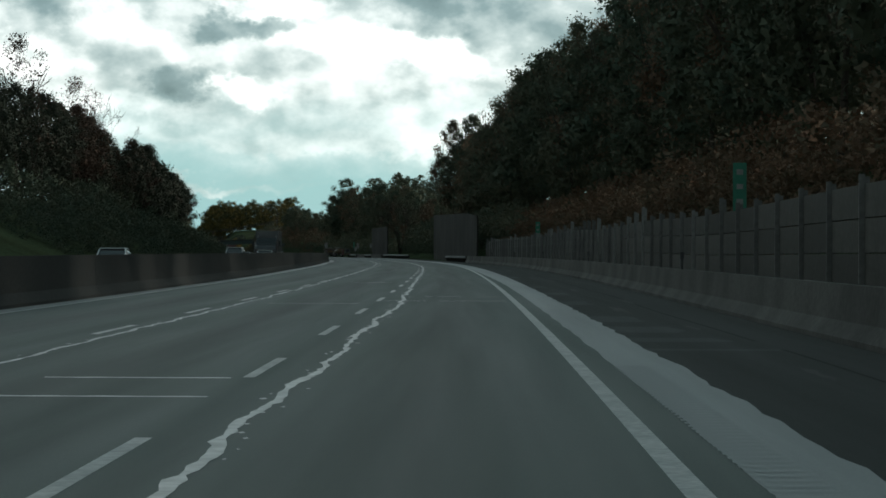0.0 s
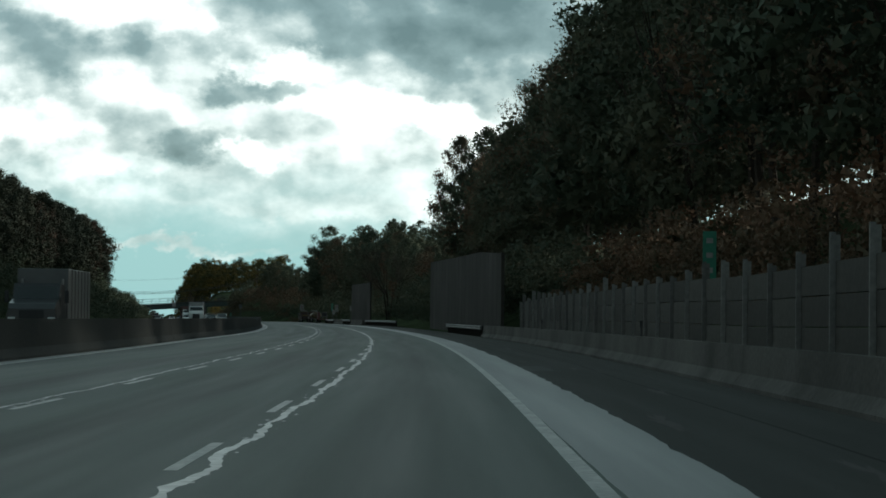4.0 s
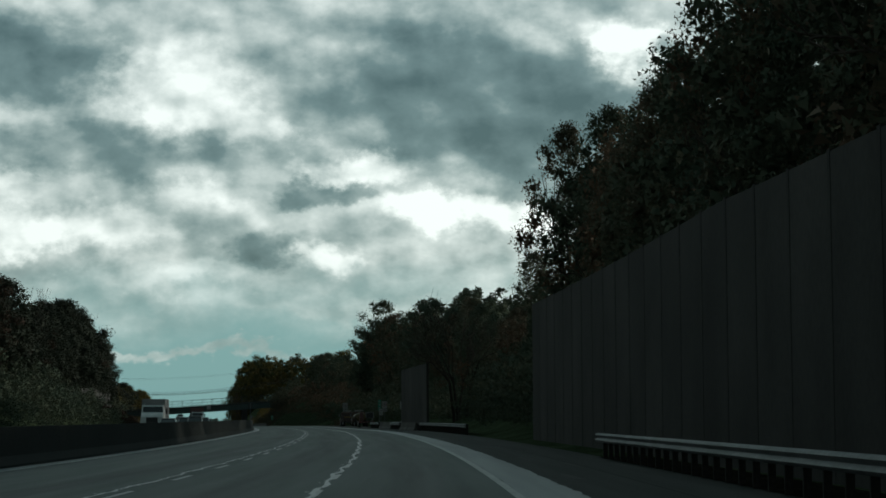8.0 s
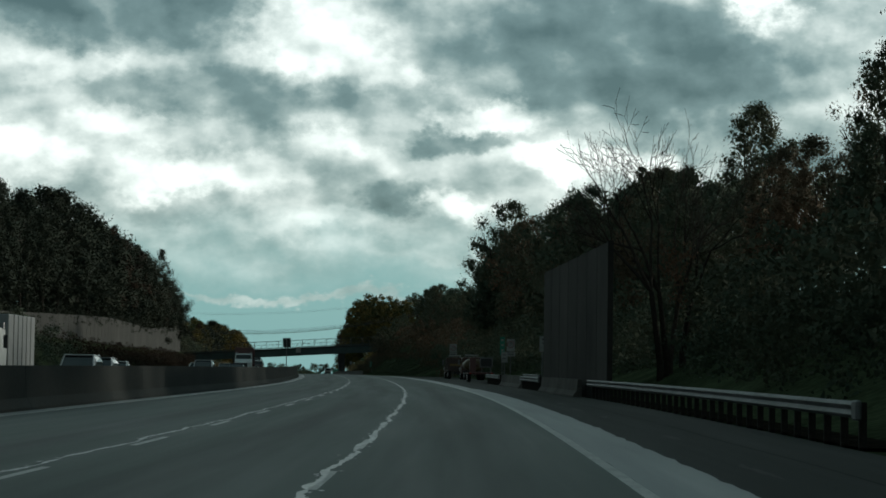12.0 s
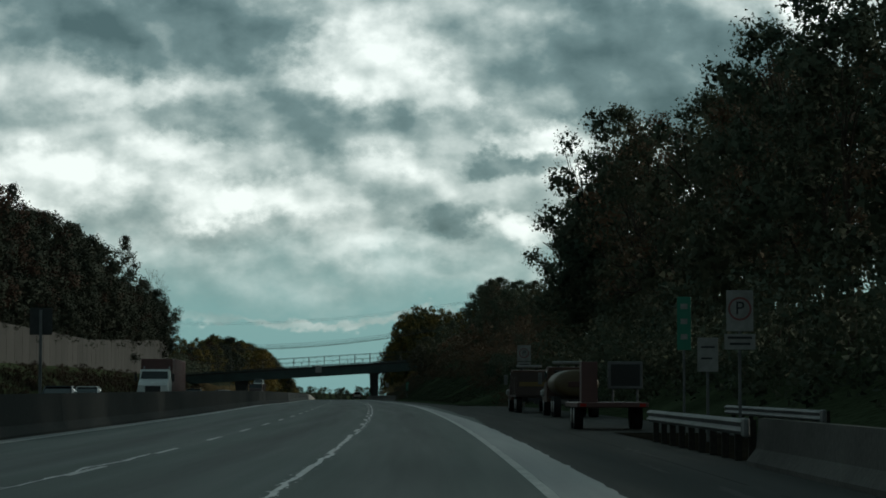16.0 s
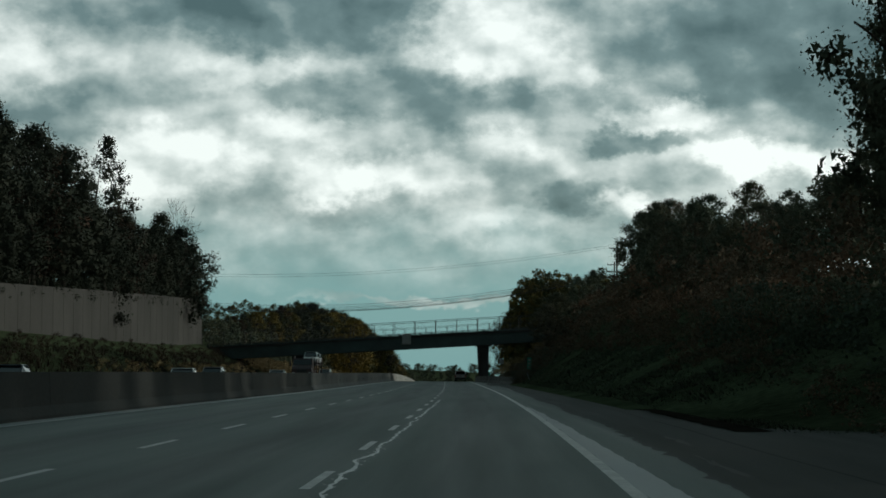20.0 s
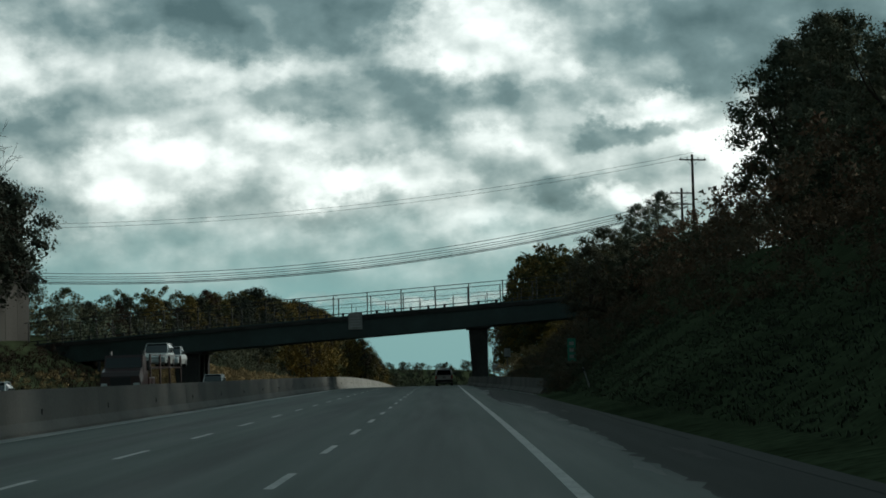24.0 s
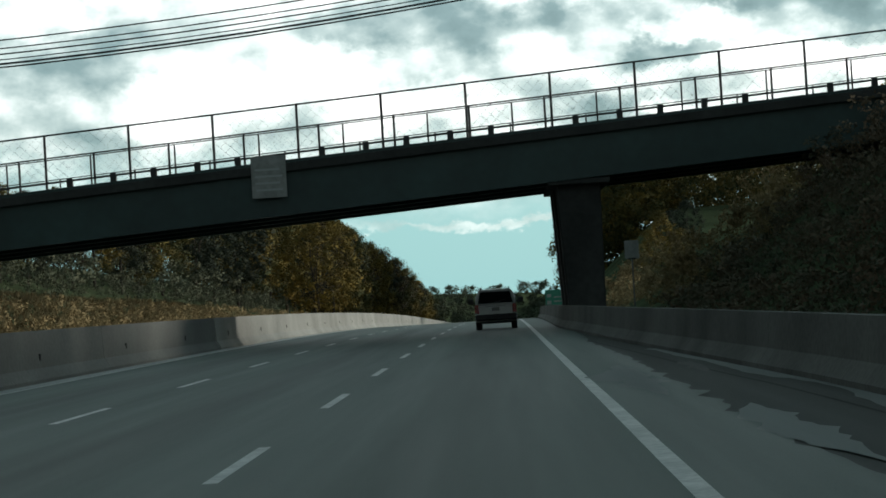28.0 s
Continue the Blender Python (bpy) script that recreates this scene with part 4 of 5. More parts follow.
def tree_kind(name, seed, leaf, label, lobes=44, leaves=2300, size=0.30, bare=False, radius=4.6, shape=0.8, base=0.28, fill=0.8):
    """A model tree, 18 m high, out of sight far below the ground's edge until copied."""
    rng = np.random.default_rng(seed)
    t = empty(name, Matrix.Identity(4), label, "tree", "roadside trees")
    if bare:
        part("trunk", limbs(rng, 18.0, 0.28, 5, 1.0, 0.014, 0.55), M_BARK, t)
        keep = np.concatenate([crown_arrays(np.random.default_rng(seed + k), 1, 40, 0.18, 17.0, 4.0, 0.4)[0] + np.array((rng.uniform(-2.5, 2.5), rng.uniform(-2.5, 2.5), rng.uniform(-8, 0))) for k in range(6)])
        mesh_object("crown", keep, [(3 * k, 3 * k + 1, 3 * k + 2) for k in range(len(keep) // 3)], leaf, t, "a few last dry leaves")
    else:
        part("trunk", limbs(rng, 15.0, 0.26, 2 if fill > 0.5 else 4, 1.0, 0.03, 0.55), M_BARK, t)
        leaf_mesh("crown", *crown_arrays(rng, lobes, leaves, size, 18.0, radius, base, shape, fill), leaf, t)
    return t


def kind_set(fine):
    """The seven kinds of tree, finely leaved for the near slope; for the far side lighter meshes in shade-darkened leaf
    colours.
    """
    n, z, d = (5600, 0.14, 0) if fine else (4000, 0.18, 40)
    # far trees take the copies with shade put into the leaf colour
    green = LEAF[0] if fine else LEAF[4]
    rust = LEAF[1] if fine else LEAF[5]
    return [tree_kind("oak_tree", 1 + d, green, "dark green broad-leaved tree in heavy leaf", leaves=n, size=z),
            tree_kind("oak_tree", 2 + d, rust, "rust-brown autumn tree with dense leaves", leaves=n, size=z, radius=4.2),
            tree_kind("maple_tree", 3 + d, green, "dark green rounded tree on the slope", leaves=n, size=z, radius=5.2, shape=0.6, base=0.2),
            tree_kind("locust_tree", 4 + d, rust, "thin-topped tree with sparse brown leaves", lobes=34, leaves=int(n * 0.6), size=z * 0.85, radius=4.4, fill=0.25),
            tree_kind("maple_tree", 5 + d, LEAF[2], "olive and yellow autumn tree", leaves=n, size=z, radius=4.8, shape=0.65, base=0.15),
            tree_kind("locust_tree", 6 + d, rust, "nearly bare grey tree with fine twigs", bare=True),
            tree_kind("cedar_tree", 7 + d, green, "narrow dark evergreen with feathery edges", lobes=36, leaves=n, size=z * 0.9, radius=3.4, shape=1.1, base=0.08)]


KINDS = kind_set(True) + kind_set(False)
USED = [False] * len(KINDS)


def plant(k, s, u, top, wide=1.0, turn=None):
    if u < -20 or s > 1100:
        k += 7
    z = land(s, u) - 0.3
    sc = max(0.2, (top - z) / 18.0)
    turn = RNG.uniform(0, 360) if turn is None else turn
    m = spot(s, u, z, turn) @ Matrix.Diagonal((sc * wide, sc * wide, sc, 1))
    if not USED[k]:
        USED[k] = True
        KINDS[k].matrix_basis = m
        return KINDS[k]
    made = {}
    src = KINDS[k]
    for o in (src, *src.children_recursive):
        made[o] = o.copy()
        scene.collection.objects.link(made[o])
        made[o].parent = made.get(o.parent, o.parent)
    made[src].matrix_basis = m
    return made[src]


R_TOP = ((-60, 24), (200, 26), (250, 28.5), (285, 30.5), (345, 31), (385, 29), (415, 26.5), (453, 24.5), (480, 26), (506, 27), (511, 15.5), (540, 14), (575, 14.5), (600, 17.5), (640, 21), (690, 20.5), (706, 20.5), (752, 22), (764, 16.5),
         (778, 13), (816, 13), (888, 16), (903, 15.5), (921, 13.5), (935, 10), (965, 9.4), (986, 12.2), (1011, 13.5), (1030, 13.5), (1060, 15))
L_TOP = ((150, 17), (221, 18), (257, 21.5), (324, 22), (366, 18.5), (433, 20.5), (484, 21), (553, 20.5), (592, 14), (611, 16), (650, 20.3), (670, 21.8), (745, 26), (772, 24), (850, 27),
         (900, 26.5), (940, 27.7), (955, 22), (992, 24), (1020, 23.4), (1056, 23))


def top_of(table, s):
    return float(np.interp(s, [a for a, b in table], [b for a, b in table]))


def front_rows():
    s = 20.0
    while s < 1032:
        u = (23.5 if 462 < s < 514 else 20.0 if s < 760 else 21.5) + RNG.uniform(-1.0, 2.0)
        k = int(RNG.choice([0, 0, 1, 2, 2, 3, 6]))
        t = top_of(R_TOP, s) * RNG.uniform(0.86, 1.05)
        plant(k, s, u, t, RNG.uniform(0.85, 1.15) * (1.35 if t < 14 else 1.0))
        s += RNG.uniform(6.0, 9.0) if s < 780 else RNG.uniform(5, 7)
    s = 210.0
    while s < 1050:
        u = (-44.5 if s > 560 else -47) + RNG.uniform(-1.5, 1.5)
        k = int(RNG.choice([0, 0, 0, 2, 2, 6, 1]))
        t = top_of(L_TOP, s) * RNG.uniform(0.90, 1.0)
        plant(k, s, u, t, RNG.uniform(0.9, 1.2))
        s += RNG.uniform(7.0, 10.0)
    s = 345.0
    while s < 560:
        plant(int(RNG.choice([0, 2, 2, 1])), s, -41.0 + RNG.uniform(-0.8, 0.8), float(np.interp(s, (345, 440, 510, 560), (18.5, 16.5, 18.0, 18.5))) * RNG.uniform(0.9, 1.03), RNG.uniform(0.95, 1.2))
        s += RNG.uniform(7.5, 10)
    # beyond the bridge
    s = 1062.0
    while s < 1500:
        t = float(np.interp(s, (1050, 1090, 1190, 1235, 1260, 1350, 1400, 1500), (9, 12, 16.5, 19.5, 21, 25, 26, 29))) * RNG.uniform(0.86, 1.03)
        plant(int(RNG.choice([4, 4, 2, 1])), s, -41 + RNG.uniform(-2, 2), t, RNG.uniform(1.0, 1.4))
        s += RNG.uniform(9, 14)
    s = 1322.0
    while s < 1725:
        t = float(np.interp(s, (1320, 1402, 1444, 1516, 1580, 1656, 1720), (18.5, 23.5, 21, 21.5, 19.2, 16.2, 13.5))) * RNG.uniform(0.9, 1.02)
        plant(int(RNG.choice([4, 4, 0, 3])), s, -32.5 + RNG.uniform(-1.5, 1.5), t, RNG.uniform(0.9, 1.2))
        s += RNG.uniform(9, 13)
    for s, u, t in ((1250, 21, 13.5), (1256, 25, 15), (1262, 23, 14), (1180, 18, 8), (1200, 20, 9), (1225, 18, 10)):
        plant(int(RNG.choice([0, 4, 3])), s, u, t, 1.2)


front_rows()
# single trees that stand out against the sky
for k, s, u, t, w in ((3, 1245, 8.6, 16.5, 0.5), (5, 533, 11.2, 16.0, 0.85), (5, 542, 13.5, 14.0, 1.1), (3, 397, 18.0, 28.4, 0.75), (0, 356, 24, 32, 0.9), (3, 453, 20.5, 26, 0.8), (1, 503, 20.6, 30.5, 0.72), (0, 497, 24, 31.5, 0.9), (2, 507, 26.5, 28, 0.75), (3, 488, 22.5, 27, 0.75), (3, 533, 22, 17.3, 0.8), (0, 637, 34, 27.7, 1.0), (2, 747, 18.5, 21.8, 0.8),
                      (2, 745, 19.5, 25.6, 0.9), (2, 783, 19.4, 21, 0.9), (0, 790, 20.8, 20.5, 0.9), (2, 797, 22.5, 20, 1.0), (0, 786, 23, 21, 1.0), (2, 939, 21.6, 19.4, 1.0), (0, 945, 22.2, 21, 1.0), (2, 951, 23, 20.8, 1.0), (0, 948, 24, 21.5, 1.2), (2, 958, 22.5, 20.5, 1.1), (2, 902, 19.5, 16.2, 1.1), (2, 949, 20.8, 20.2, 0.85), (3, 897, 19.8, 17.5, 0.9), (5, 363, -48, 28, 0.9), (5, 340, -46, 25, 0.8),
                      (3, 262, -47, 26, 1.0), (3, 300, -45, 24, 1.0), (5, 1060, -52, 15, 0.6), (0, 1028, -42.5, 21, 0.9), (2, 1012, -43, 24, 0.9), (6, 948, -41, 28.3, 0.9), (5, 640, -44, 22, 0.7), (5, 655, -46, 23, 0.7),
                      (5, 1024, -42, 27.3, 0.8), (5, 1032, -42.5, 26.8, 0.7), (2, 1020, -41, 22.5, 1.0), (2, 1036, -42, 21, 1.0), (0, 1045, -44, 19, 1.0), (2, 915, 20.5, 16.0, 1.2), (2, 927, 19.5, 14.5, 1.2), (0, 935, 22, 14.5, 1.2), (2, 898, 22, 17, 1.2), (0, 885, 20, 16.5, 1.2), (2, 909, 24, 19, 1.2), (0, 870, 23, 17, 1.2), (0, 997, 13.4, 12.4, 1.75), (2, 1003, 16.6, 14.6, 1.1), (0, 1008, 19, 16, 1.1), (2, 1005, 15.8, 13.0, 0.9), (1, 990, 11.6, 10.6, 1.5)):
    plant(k, s, u, t, w)
plant(5, 534.5, 11.7, 15.7, 0.8, 150)
plant(5, 536, 12.1, 15.0, 0.75, 265)


def woods(name, rows, label, leaf, seed, low=False, foot=land):
    """The wood behind the first trees: many small crowns in one piece."""
    rng = np.random.default_rng(seed)
    tall = 3.0 if low else 18.0
    models = [crown_arrays(rng, 8, 310, 0.13, 3.0, 1.7, 0.04, 0.5) if low else crown_arrays(rng, 16, 780, 0.48, 18.0, 5.0, 0.12, 0.6) for _ in range(4)]
    V, F, NORM, count = [], [], [], 0
    for s0, s1, step, u, jitter, topf in rows:
        s = s0
        while s < s1:
            uu = u + rng.uniform(-jitter, jitter)
            v, f, nr = models[int(rng.integers(4))]
            z = foot(s, uu) - 0.4
            sc = max(0.15, (topf(s) * rng.uniform(0.85, 1.0) - z) / tall)
            a = rng.uniform(0, 6.283)
            p = at(s, uu, z)
            w = v.copy()
            wd = rng.uniform(0.9, 1.2) * max(sc, 0.5) * (rng.uniform(0.8, 1.2) if low else 1.0)
            w[:, 0], w[:, 1] = (v[:, 0] * np.cos(a) - v[:, 1] * np.sin(a)) * wd, (v[:, 0] * np.sin(a) + v[:, 1] * np.cos(a)) * wd
            w[:, 2] *= sc
            NORM.append(np.stack([nr[:, 0] * np.cos(a) - nr[:, 1] * np.sin(a), nr[:, 0] * np.sin(a) + nr[:, 1] * np.cos(a), nr[:, 2]], 1))
            V.append(w + np.array(p))
            F += [tuple(i + count for i in q) for q in f]
            count += len(v)
            s += step * rng.uniform(0.8, 1.2)
    ob = leaf_mesh(name, np.concatenate(V), F, np.concatenate(NORM), leaf)
    return tagged(ob, label, "woods", kind="stuff")


# rows from u 28 outwards are heightened, unseen, to block the low sun
woods("woods_right", [(968, 1030, 5, 20.5, 1.2, lambda s: top_of(R_TOP, s) + 0.3), (934, 968, 4, 25, 1.5, lambda s: 18.8), (936, 972, 5, 27, 1.5, lambda s: 20.5), (850, 960, 6, 24, 1.5, lambda s: top_of(R_TOP, s) - 1.5), (10, 505, 8, 28, 2, lambda s: top_of(R_TOP, s) + 2.5), (512, 660, 8, 27, 2, lambda s: top_of(R_TOP, s) + 0.5), (660, 1030, 8, 28, 2, lambda s: top_of(R_TOP, s) + (4 if s < 760 else 2)), (10, 500, 12, 37, 3, lambda s: top_of(R_TOP, s) + 6), (515, 690, 11, 36, 2, lambda s: top_of(R_TOP, s) + 2.5), (690, 1030, 12, 37, 3, lambda s: top_of(R_TOP, s) + (6 if s < 760 else 7)), (20, 470, 17, 48, 4, lambda s: top_of(R_TOP, s) + 11)],
      "dense dark wood on the hillside above the highway, unseen back rows raised against the sun", LEAF[0], 21)
# the left wood's darkness is shade painted into LEAF[4]
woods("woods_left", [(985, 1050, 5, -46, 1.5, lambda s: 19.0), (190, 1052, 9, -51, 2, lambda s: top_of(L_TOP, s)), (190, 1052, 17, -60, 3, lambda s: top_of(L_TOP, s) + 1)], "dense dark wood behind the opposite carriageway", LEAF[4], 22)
woods("woods_beyond", [(1065, 1560, 10, -46, 3, lambda s: float(np.interp(s, (1050, 1096, 1227, 1303, 1400, 1560), (9.5, 11, 18.5, 23, 27, 31)))),
                       (1065, 1560, 14, -54, 3, lambda s: float(np.interp(s, (1050, 1100, 1225, 1400, 1560), (11, 14, 20, 29, 33)))),
                       (1430, 1720, 11, -38, 2, lambda s: float(np.interp(s, (1430, 1520, 1600, 1720), (20, 21, 18, 13))))], "olive and yellow autumn wood beyond the bridge", LEAF[2], 23)
woods("woods_far_hill", [(1440, 1560, 8, u, 1.2 if u < 20 else 3, lambda s, u=u: float(np.interp(u, (16.5, 23, 38, 90), (31, 43, 44.5, 49)))) for u in (16.5, 23, 30, 38, 47, 57, 69)],
      "far wooded hill with yellowing tree tops", LEAF[2], 24)
woods("woods_horizon", [(1690, 1720, 14, u, 3, lambda s: 16.0) for u in range(-150, 90, 6)], "dark line of woods at the horizon", LEAF[0], 25)
# brush on the slopes
woods("brush_first", [(20, 312, 4.0, 12.2, 1.0, lambda s: land(s, 12.2) + 2.2), (20, 312, 4.0, 14.6, 1.0, lambda s: land(s, 14.6) + 3.6), (20, 312, 4.5, 17, 1.0, lambda s: land(s, 17) + 5)], "brown autumn brush on the bank above the retaining wall", LEAF[1], 36, True)
woods("brush_right", [(312, 515, 4.0, 13.6, 1.0, lambda s: land(s, 13.6) + 4.5), (312, 515, 4.5, 16, 1.0, lambda s: land(s, 16) + 6), (415, 520, 3.5, 11.5, 0.6, lambda s: land(s, 11) + 3.2),
                      (515, 770, 4.5, 15.2, 0.8, lambda s: land(s, 15.2) + 4.5), (515, 770, 5, 18, 0.8, lambda s: land(s, 18) + 6), (680, 800, 3, 12.4, 0.8, lambda s: land(s, 12.4) + 2.6)], "dark brush at the wood's edge", LEAF[0], 26, True)
woods("brush_slope", [(730, 800, 2.2, 10.4, 1.0, lambda s: land(s, 10.4) + 0.9), (770, 1033, 4.5, 15.5, 1.5, lambda s: land(s, 15.5) + 3.0),
                      (770, 1033, 5, 19, 1.5, lambda s: land(s, 19) + 4.5), (770, 1033, 3, 12.8, 0.8, lambda s: land(s, 12.8) + 1.7)], "brown and green brush on the grass slope", LEAF[1], 37, True)
woods("brush_barrier", [(938, 1034, 2.0, 7.2, 0.5, lambda s: land(s, 7.2) + 1.1), (938, 1034, 2.2, 9.0, 0.7, lambda s: land(s, 9.0) + 1.3), (944, 1034, 2.4, 11.0, 0.8, lambda s: land(s, 11) + 1.6), (934, 941, 0.8, 6.5, 0.3, lambda s: land(s, 6.5) + 1.1)],
      "dark reddish brown brush behind the roadside barrier", LEAF[1], 40, True)
woods("brush_left", [(190, 640, 3.2, -31.5, 1.0, lambda s: land(s, -31.5) + 2.2), (190, 640, 3.6, -34.5, 1.0, lambda s: land(s, -34.5) + 3.2), (190, 640, 4.5, -38, 1.5, lambda s: land(s, -38) + 3.5), (190, 640, 4.5, -42, 1.5, lambda s: land(s, -42) + 5),
                     (1042, 1062, 3, -37, 1.5, lambda s: 8.0), (1042, 1062, 3, -43, 1.5, lambda s: 10.0)], "dark brush on the embankment", LEAF[0], 27, True)
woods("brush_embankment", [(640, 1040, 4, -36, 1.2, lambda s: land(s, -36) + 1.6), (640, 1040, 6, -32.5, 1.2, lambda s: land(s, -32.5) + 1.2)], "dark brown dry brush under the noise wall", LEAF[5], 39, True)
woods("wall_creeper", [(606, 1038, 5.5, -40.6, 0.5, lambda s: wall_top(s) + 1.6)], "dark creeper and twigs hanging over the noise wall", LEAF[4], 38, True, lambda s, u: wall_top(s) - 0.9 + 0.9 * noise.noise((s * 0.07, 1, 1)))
woods("dry_brush_beyond", [(1052, 1420, 4.5, -26.5, 1.0, lambda s: land(s, -26.5) + 2.2), (1052, 1420, 4.5, -28.6, 0.8, lambda s: land(s, -28.6) + 2.8), (880, 1034, 6, -31, 1.0, lambda s: land(s, -31) + 1.5)],
      "tan dry brush on the bank beyond the bridge", LEAF[3], 28, True)
woods("olive_brush_beyond", [(1046, 1330, 4.5, -37.5, 1.0, lambda s: land(s, -37) + 3.0), (1046, 1330, 5.5, -40, 1.0, lambda s: land(s, -40) + 5.0)], "dark green brush at the wood's foot beyond the bridge", LEAF[0], 35, True)
woods("brush_bridge", [(1040, 1066, 2.2, 14, 1.2, lambda s: land(s, 14) + 2.0), (1046, 1075, 3, 21, 1.2, lambda s: land(s, 21) + 3), (1036, 1060, 2.5, 8.6, 0.8, lambda s: land(s, 8.6) + 1.6), (1036, 1060, 2.5, 11.5, 0.8, lambda s: land(s, 11.5) + 1.8), (1050, 1130, 4, 9.5, 1.0, lambda s: land(s, 9.5) + 2.5)],
      "tan brush on the slope past the bridge", LEAF[3], 29, True)
woods("brush_under_bridge", [(1000, 1040, 2.2, 14, 1.2, lambda s: land(s, 14) + 2.0), (1000, 1050, 2.4, 17.5, 1.2, lambda s: land(s, 17.5) + 2.4)], "dark brown brush on the bridge slope", LEAF[1], 41, True)


def grass_slope(name, s0, s1, u0, u1, count, tall, label, leaf, seed):
    """Blades of rough grass, in tufts."""
    rng = np.random.default_rng(seed)
    verts, faces = [], []
    for i in range(count):
        s, u = rng.uniform(s0, s1), rng.uniform(u0, u1)
        z = land(s, u)
        c = np.array(at(s, u, z - 0.08))
        for b in range(6):
            a, h = rng.uniform(0, 6.283), tall * rng.uniform(0.5, 1.2)
            d = np.array((math.cos(a), math.sin(a), 0))
            foot = c + d * rng.uniform(0, 0.25)
            w = np.array((-d[1], d[0], 0)) * 0.03
            tip = foot + d * h * rng.uniform(0.2, 0.7) + np.array((0, 0, h))
            n = len(verts)
            verts += [foot - w, foot + w, tip]
            faces.append((n, n + 1, n + 2))
    up = np.tile(np.array((0.0, 0.0, 1.0)), (len(verts), 1))
    tagged(leaf_mesh(name, verts, faces, up, leaf), label, "grass", kind="stuff")


grass_slope("grass_right", 735, 1033, 6.4, 13.5, 16000, 0.10, "rough dull green grass on the roadside slope", LEAF[0], 31)
grass_slope("grass_left", 640, 1034, -37, -29.5, 6000, 0.45, "rough dry grass on the embankment", LEAF[5], 32)
grass_slope("dry_grass_beyond", 1042, 1230, -37, -27.2, 7000, 0.5, "tan dry grass on the bank beyond the bridge", LEAF[3], 33)

for spare, used in zip(KINDS, USED):
    if not used:
        for o in (*spare.children_recursive, spare):
            bpy.data.objects.remove(o)


# ---- vehicles ----
def wheel(parent, x, y, r, width, name="wheel"):
    out = 1 if x > 0 else -1
    w = part(name, tubes(((x - width / 2, y, r), (x + width / 2, y, r), r), n=20), M_TYRE, parent, "black tyre")
    part("rim", tubes(((x + out * width * 0.44, y, r), (x + out * (width * 0.5 + 0.012), y, r), r * 0.62, r * 0.56), n=16), M_RIM, w)
    return w


def shell(parent, name, half, sections, material, label=""):
    """A body lofted from stations (y, low, high, waist factor, roof factor) with tucked-in sides."""
    bm = bmesh.new()
    rings = []
    for y, lo, hi, a, b in sections:
        m = lo + (hi - lo) * 0.55
        rings.append([Vector((x, y, z)) for x, z in ((-half * a * 0.93, lo), (half * a * 0.93, lo), (half * a, m), (half * b * 0.98, hi - 0.06), (half * b * 0.9, hi), (-half * b * 0.9, hi), (-half * b * 0.98, hi - 0.06), (-half * a, m))])
    loft(bm, rings)
    return part(name, bm, material, parent, label, smooth=False)


def car(name, colour_name, colour, label, length=4.6, wide=1.82, high=1.45, tall=False):
    """Passenger car: body, greenhouse, panes, wheels, lamps, mirrors, bumpers. Nose towards +y."""
    c = empty(name, Matrix.Identity(4), label, "car", "cars on the highway")
    h, L = wide / 2, length / 2
    body = paint(colour_name, colour)
    waist = high * (0.60 if tall else 0.62)
    shell(c, "body", h, [(-L, 0.42, waist - 0.10, 0.90, 0.86), (-L + 0.10, 0.28, waist - 0.02, 0.97, 0.93), (-L + 0.5, 0.24, waist, 1.0, 0.96), (L - 1.2, 0.24, waist - 0.02, 1.0, 0.95), (L - 0.35, 0.26, waist - 0.16, 0.97, 0.88), (L, 0.40, waist - 0.30, 0.86, 0.76)], body)
    back = -L + (0.16 if tall else 0.75)
    front = L - (1.35 if tall else 1.45)
    shell(c, "cabin_glass", h, [(back, waist - 0.03, waist + 0.02, 0.88, 0.86), (back + (0.16 if tall else 0.62), waist - 0.03, high - 0.05, 0.90, 0.76), (front - 0.85, waist - 0.03, high - 0.03, 0.90, 0.77), (front, waist - 0.06, waist, 0.88, 0.84)], M_GLASS, "dark tinted windows")
    part("roof", boxes((-h * 0.72, back + (0.10 if tall else 0.60), high - 0.055, h * 0.72, front - 0.72, high), bevel=0.025), body, c)
    for sx in (-1, 1):
        part("pillar", tubes(((sx * h * 0.86, back + 0.02, waist), (sx * h * 0.72, back + (0.15 if tall else 0.62), high - 0.04), 0.05), n=6), body, c)
        part("pillar", tubes(((sx * h * 0.85, front - 0.02, waist - 0.02), (sx * h * 0.73, front - 0.84, high - 0.04), 0.035), n=6), body, c)
        part("mirror", boxes((sx * h * 1.0 - 0.06 + sx * 0.1, front - 0.35, waist + 0.0, sx * h * 1.0 + 0.06 + sx * 0.1, front - 0.2, waist + 0.16), bevel=0.02), M_PLASTIC, c)
        part("tail_light", boxes((sx * h * 0.83 - 0.09, -L - 0.005, waist - 0.32, sx * h * 0.83 + 0.09, -L + 0.09, waist - 0.06), bevel=0.02), M_RED, c, "red tail light")
        part("head_light", boxes((sx * h * 0.66 - 0.16, L - 0.16, waist - 0.44, sx * h * 0.66 + 0.14, L - 0.02, waist - 0.30), bevel=0.02), M_LAMP, c, "clear head light")
        for y in (-L + 0.85, L - 0.85):
            wheel(c, sx * (h - 0.13), y, 0.335 if not tall else 0.37, 0.22)
    part("rear_bumper", boxes((-h * 0.92, -L - 0.05, 0.30, h * 0.92, -L + 0.12, 0.56), bevel=0.04), M_PLASTIC if tall else body, c)
    part("front_bumper", boxes((-h * 0.88, L - 0.12, 0.28, h * 0.88, L + 0.05, 0.52), bevel=0.04), body, c)
    return c


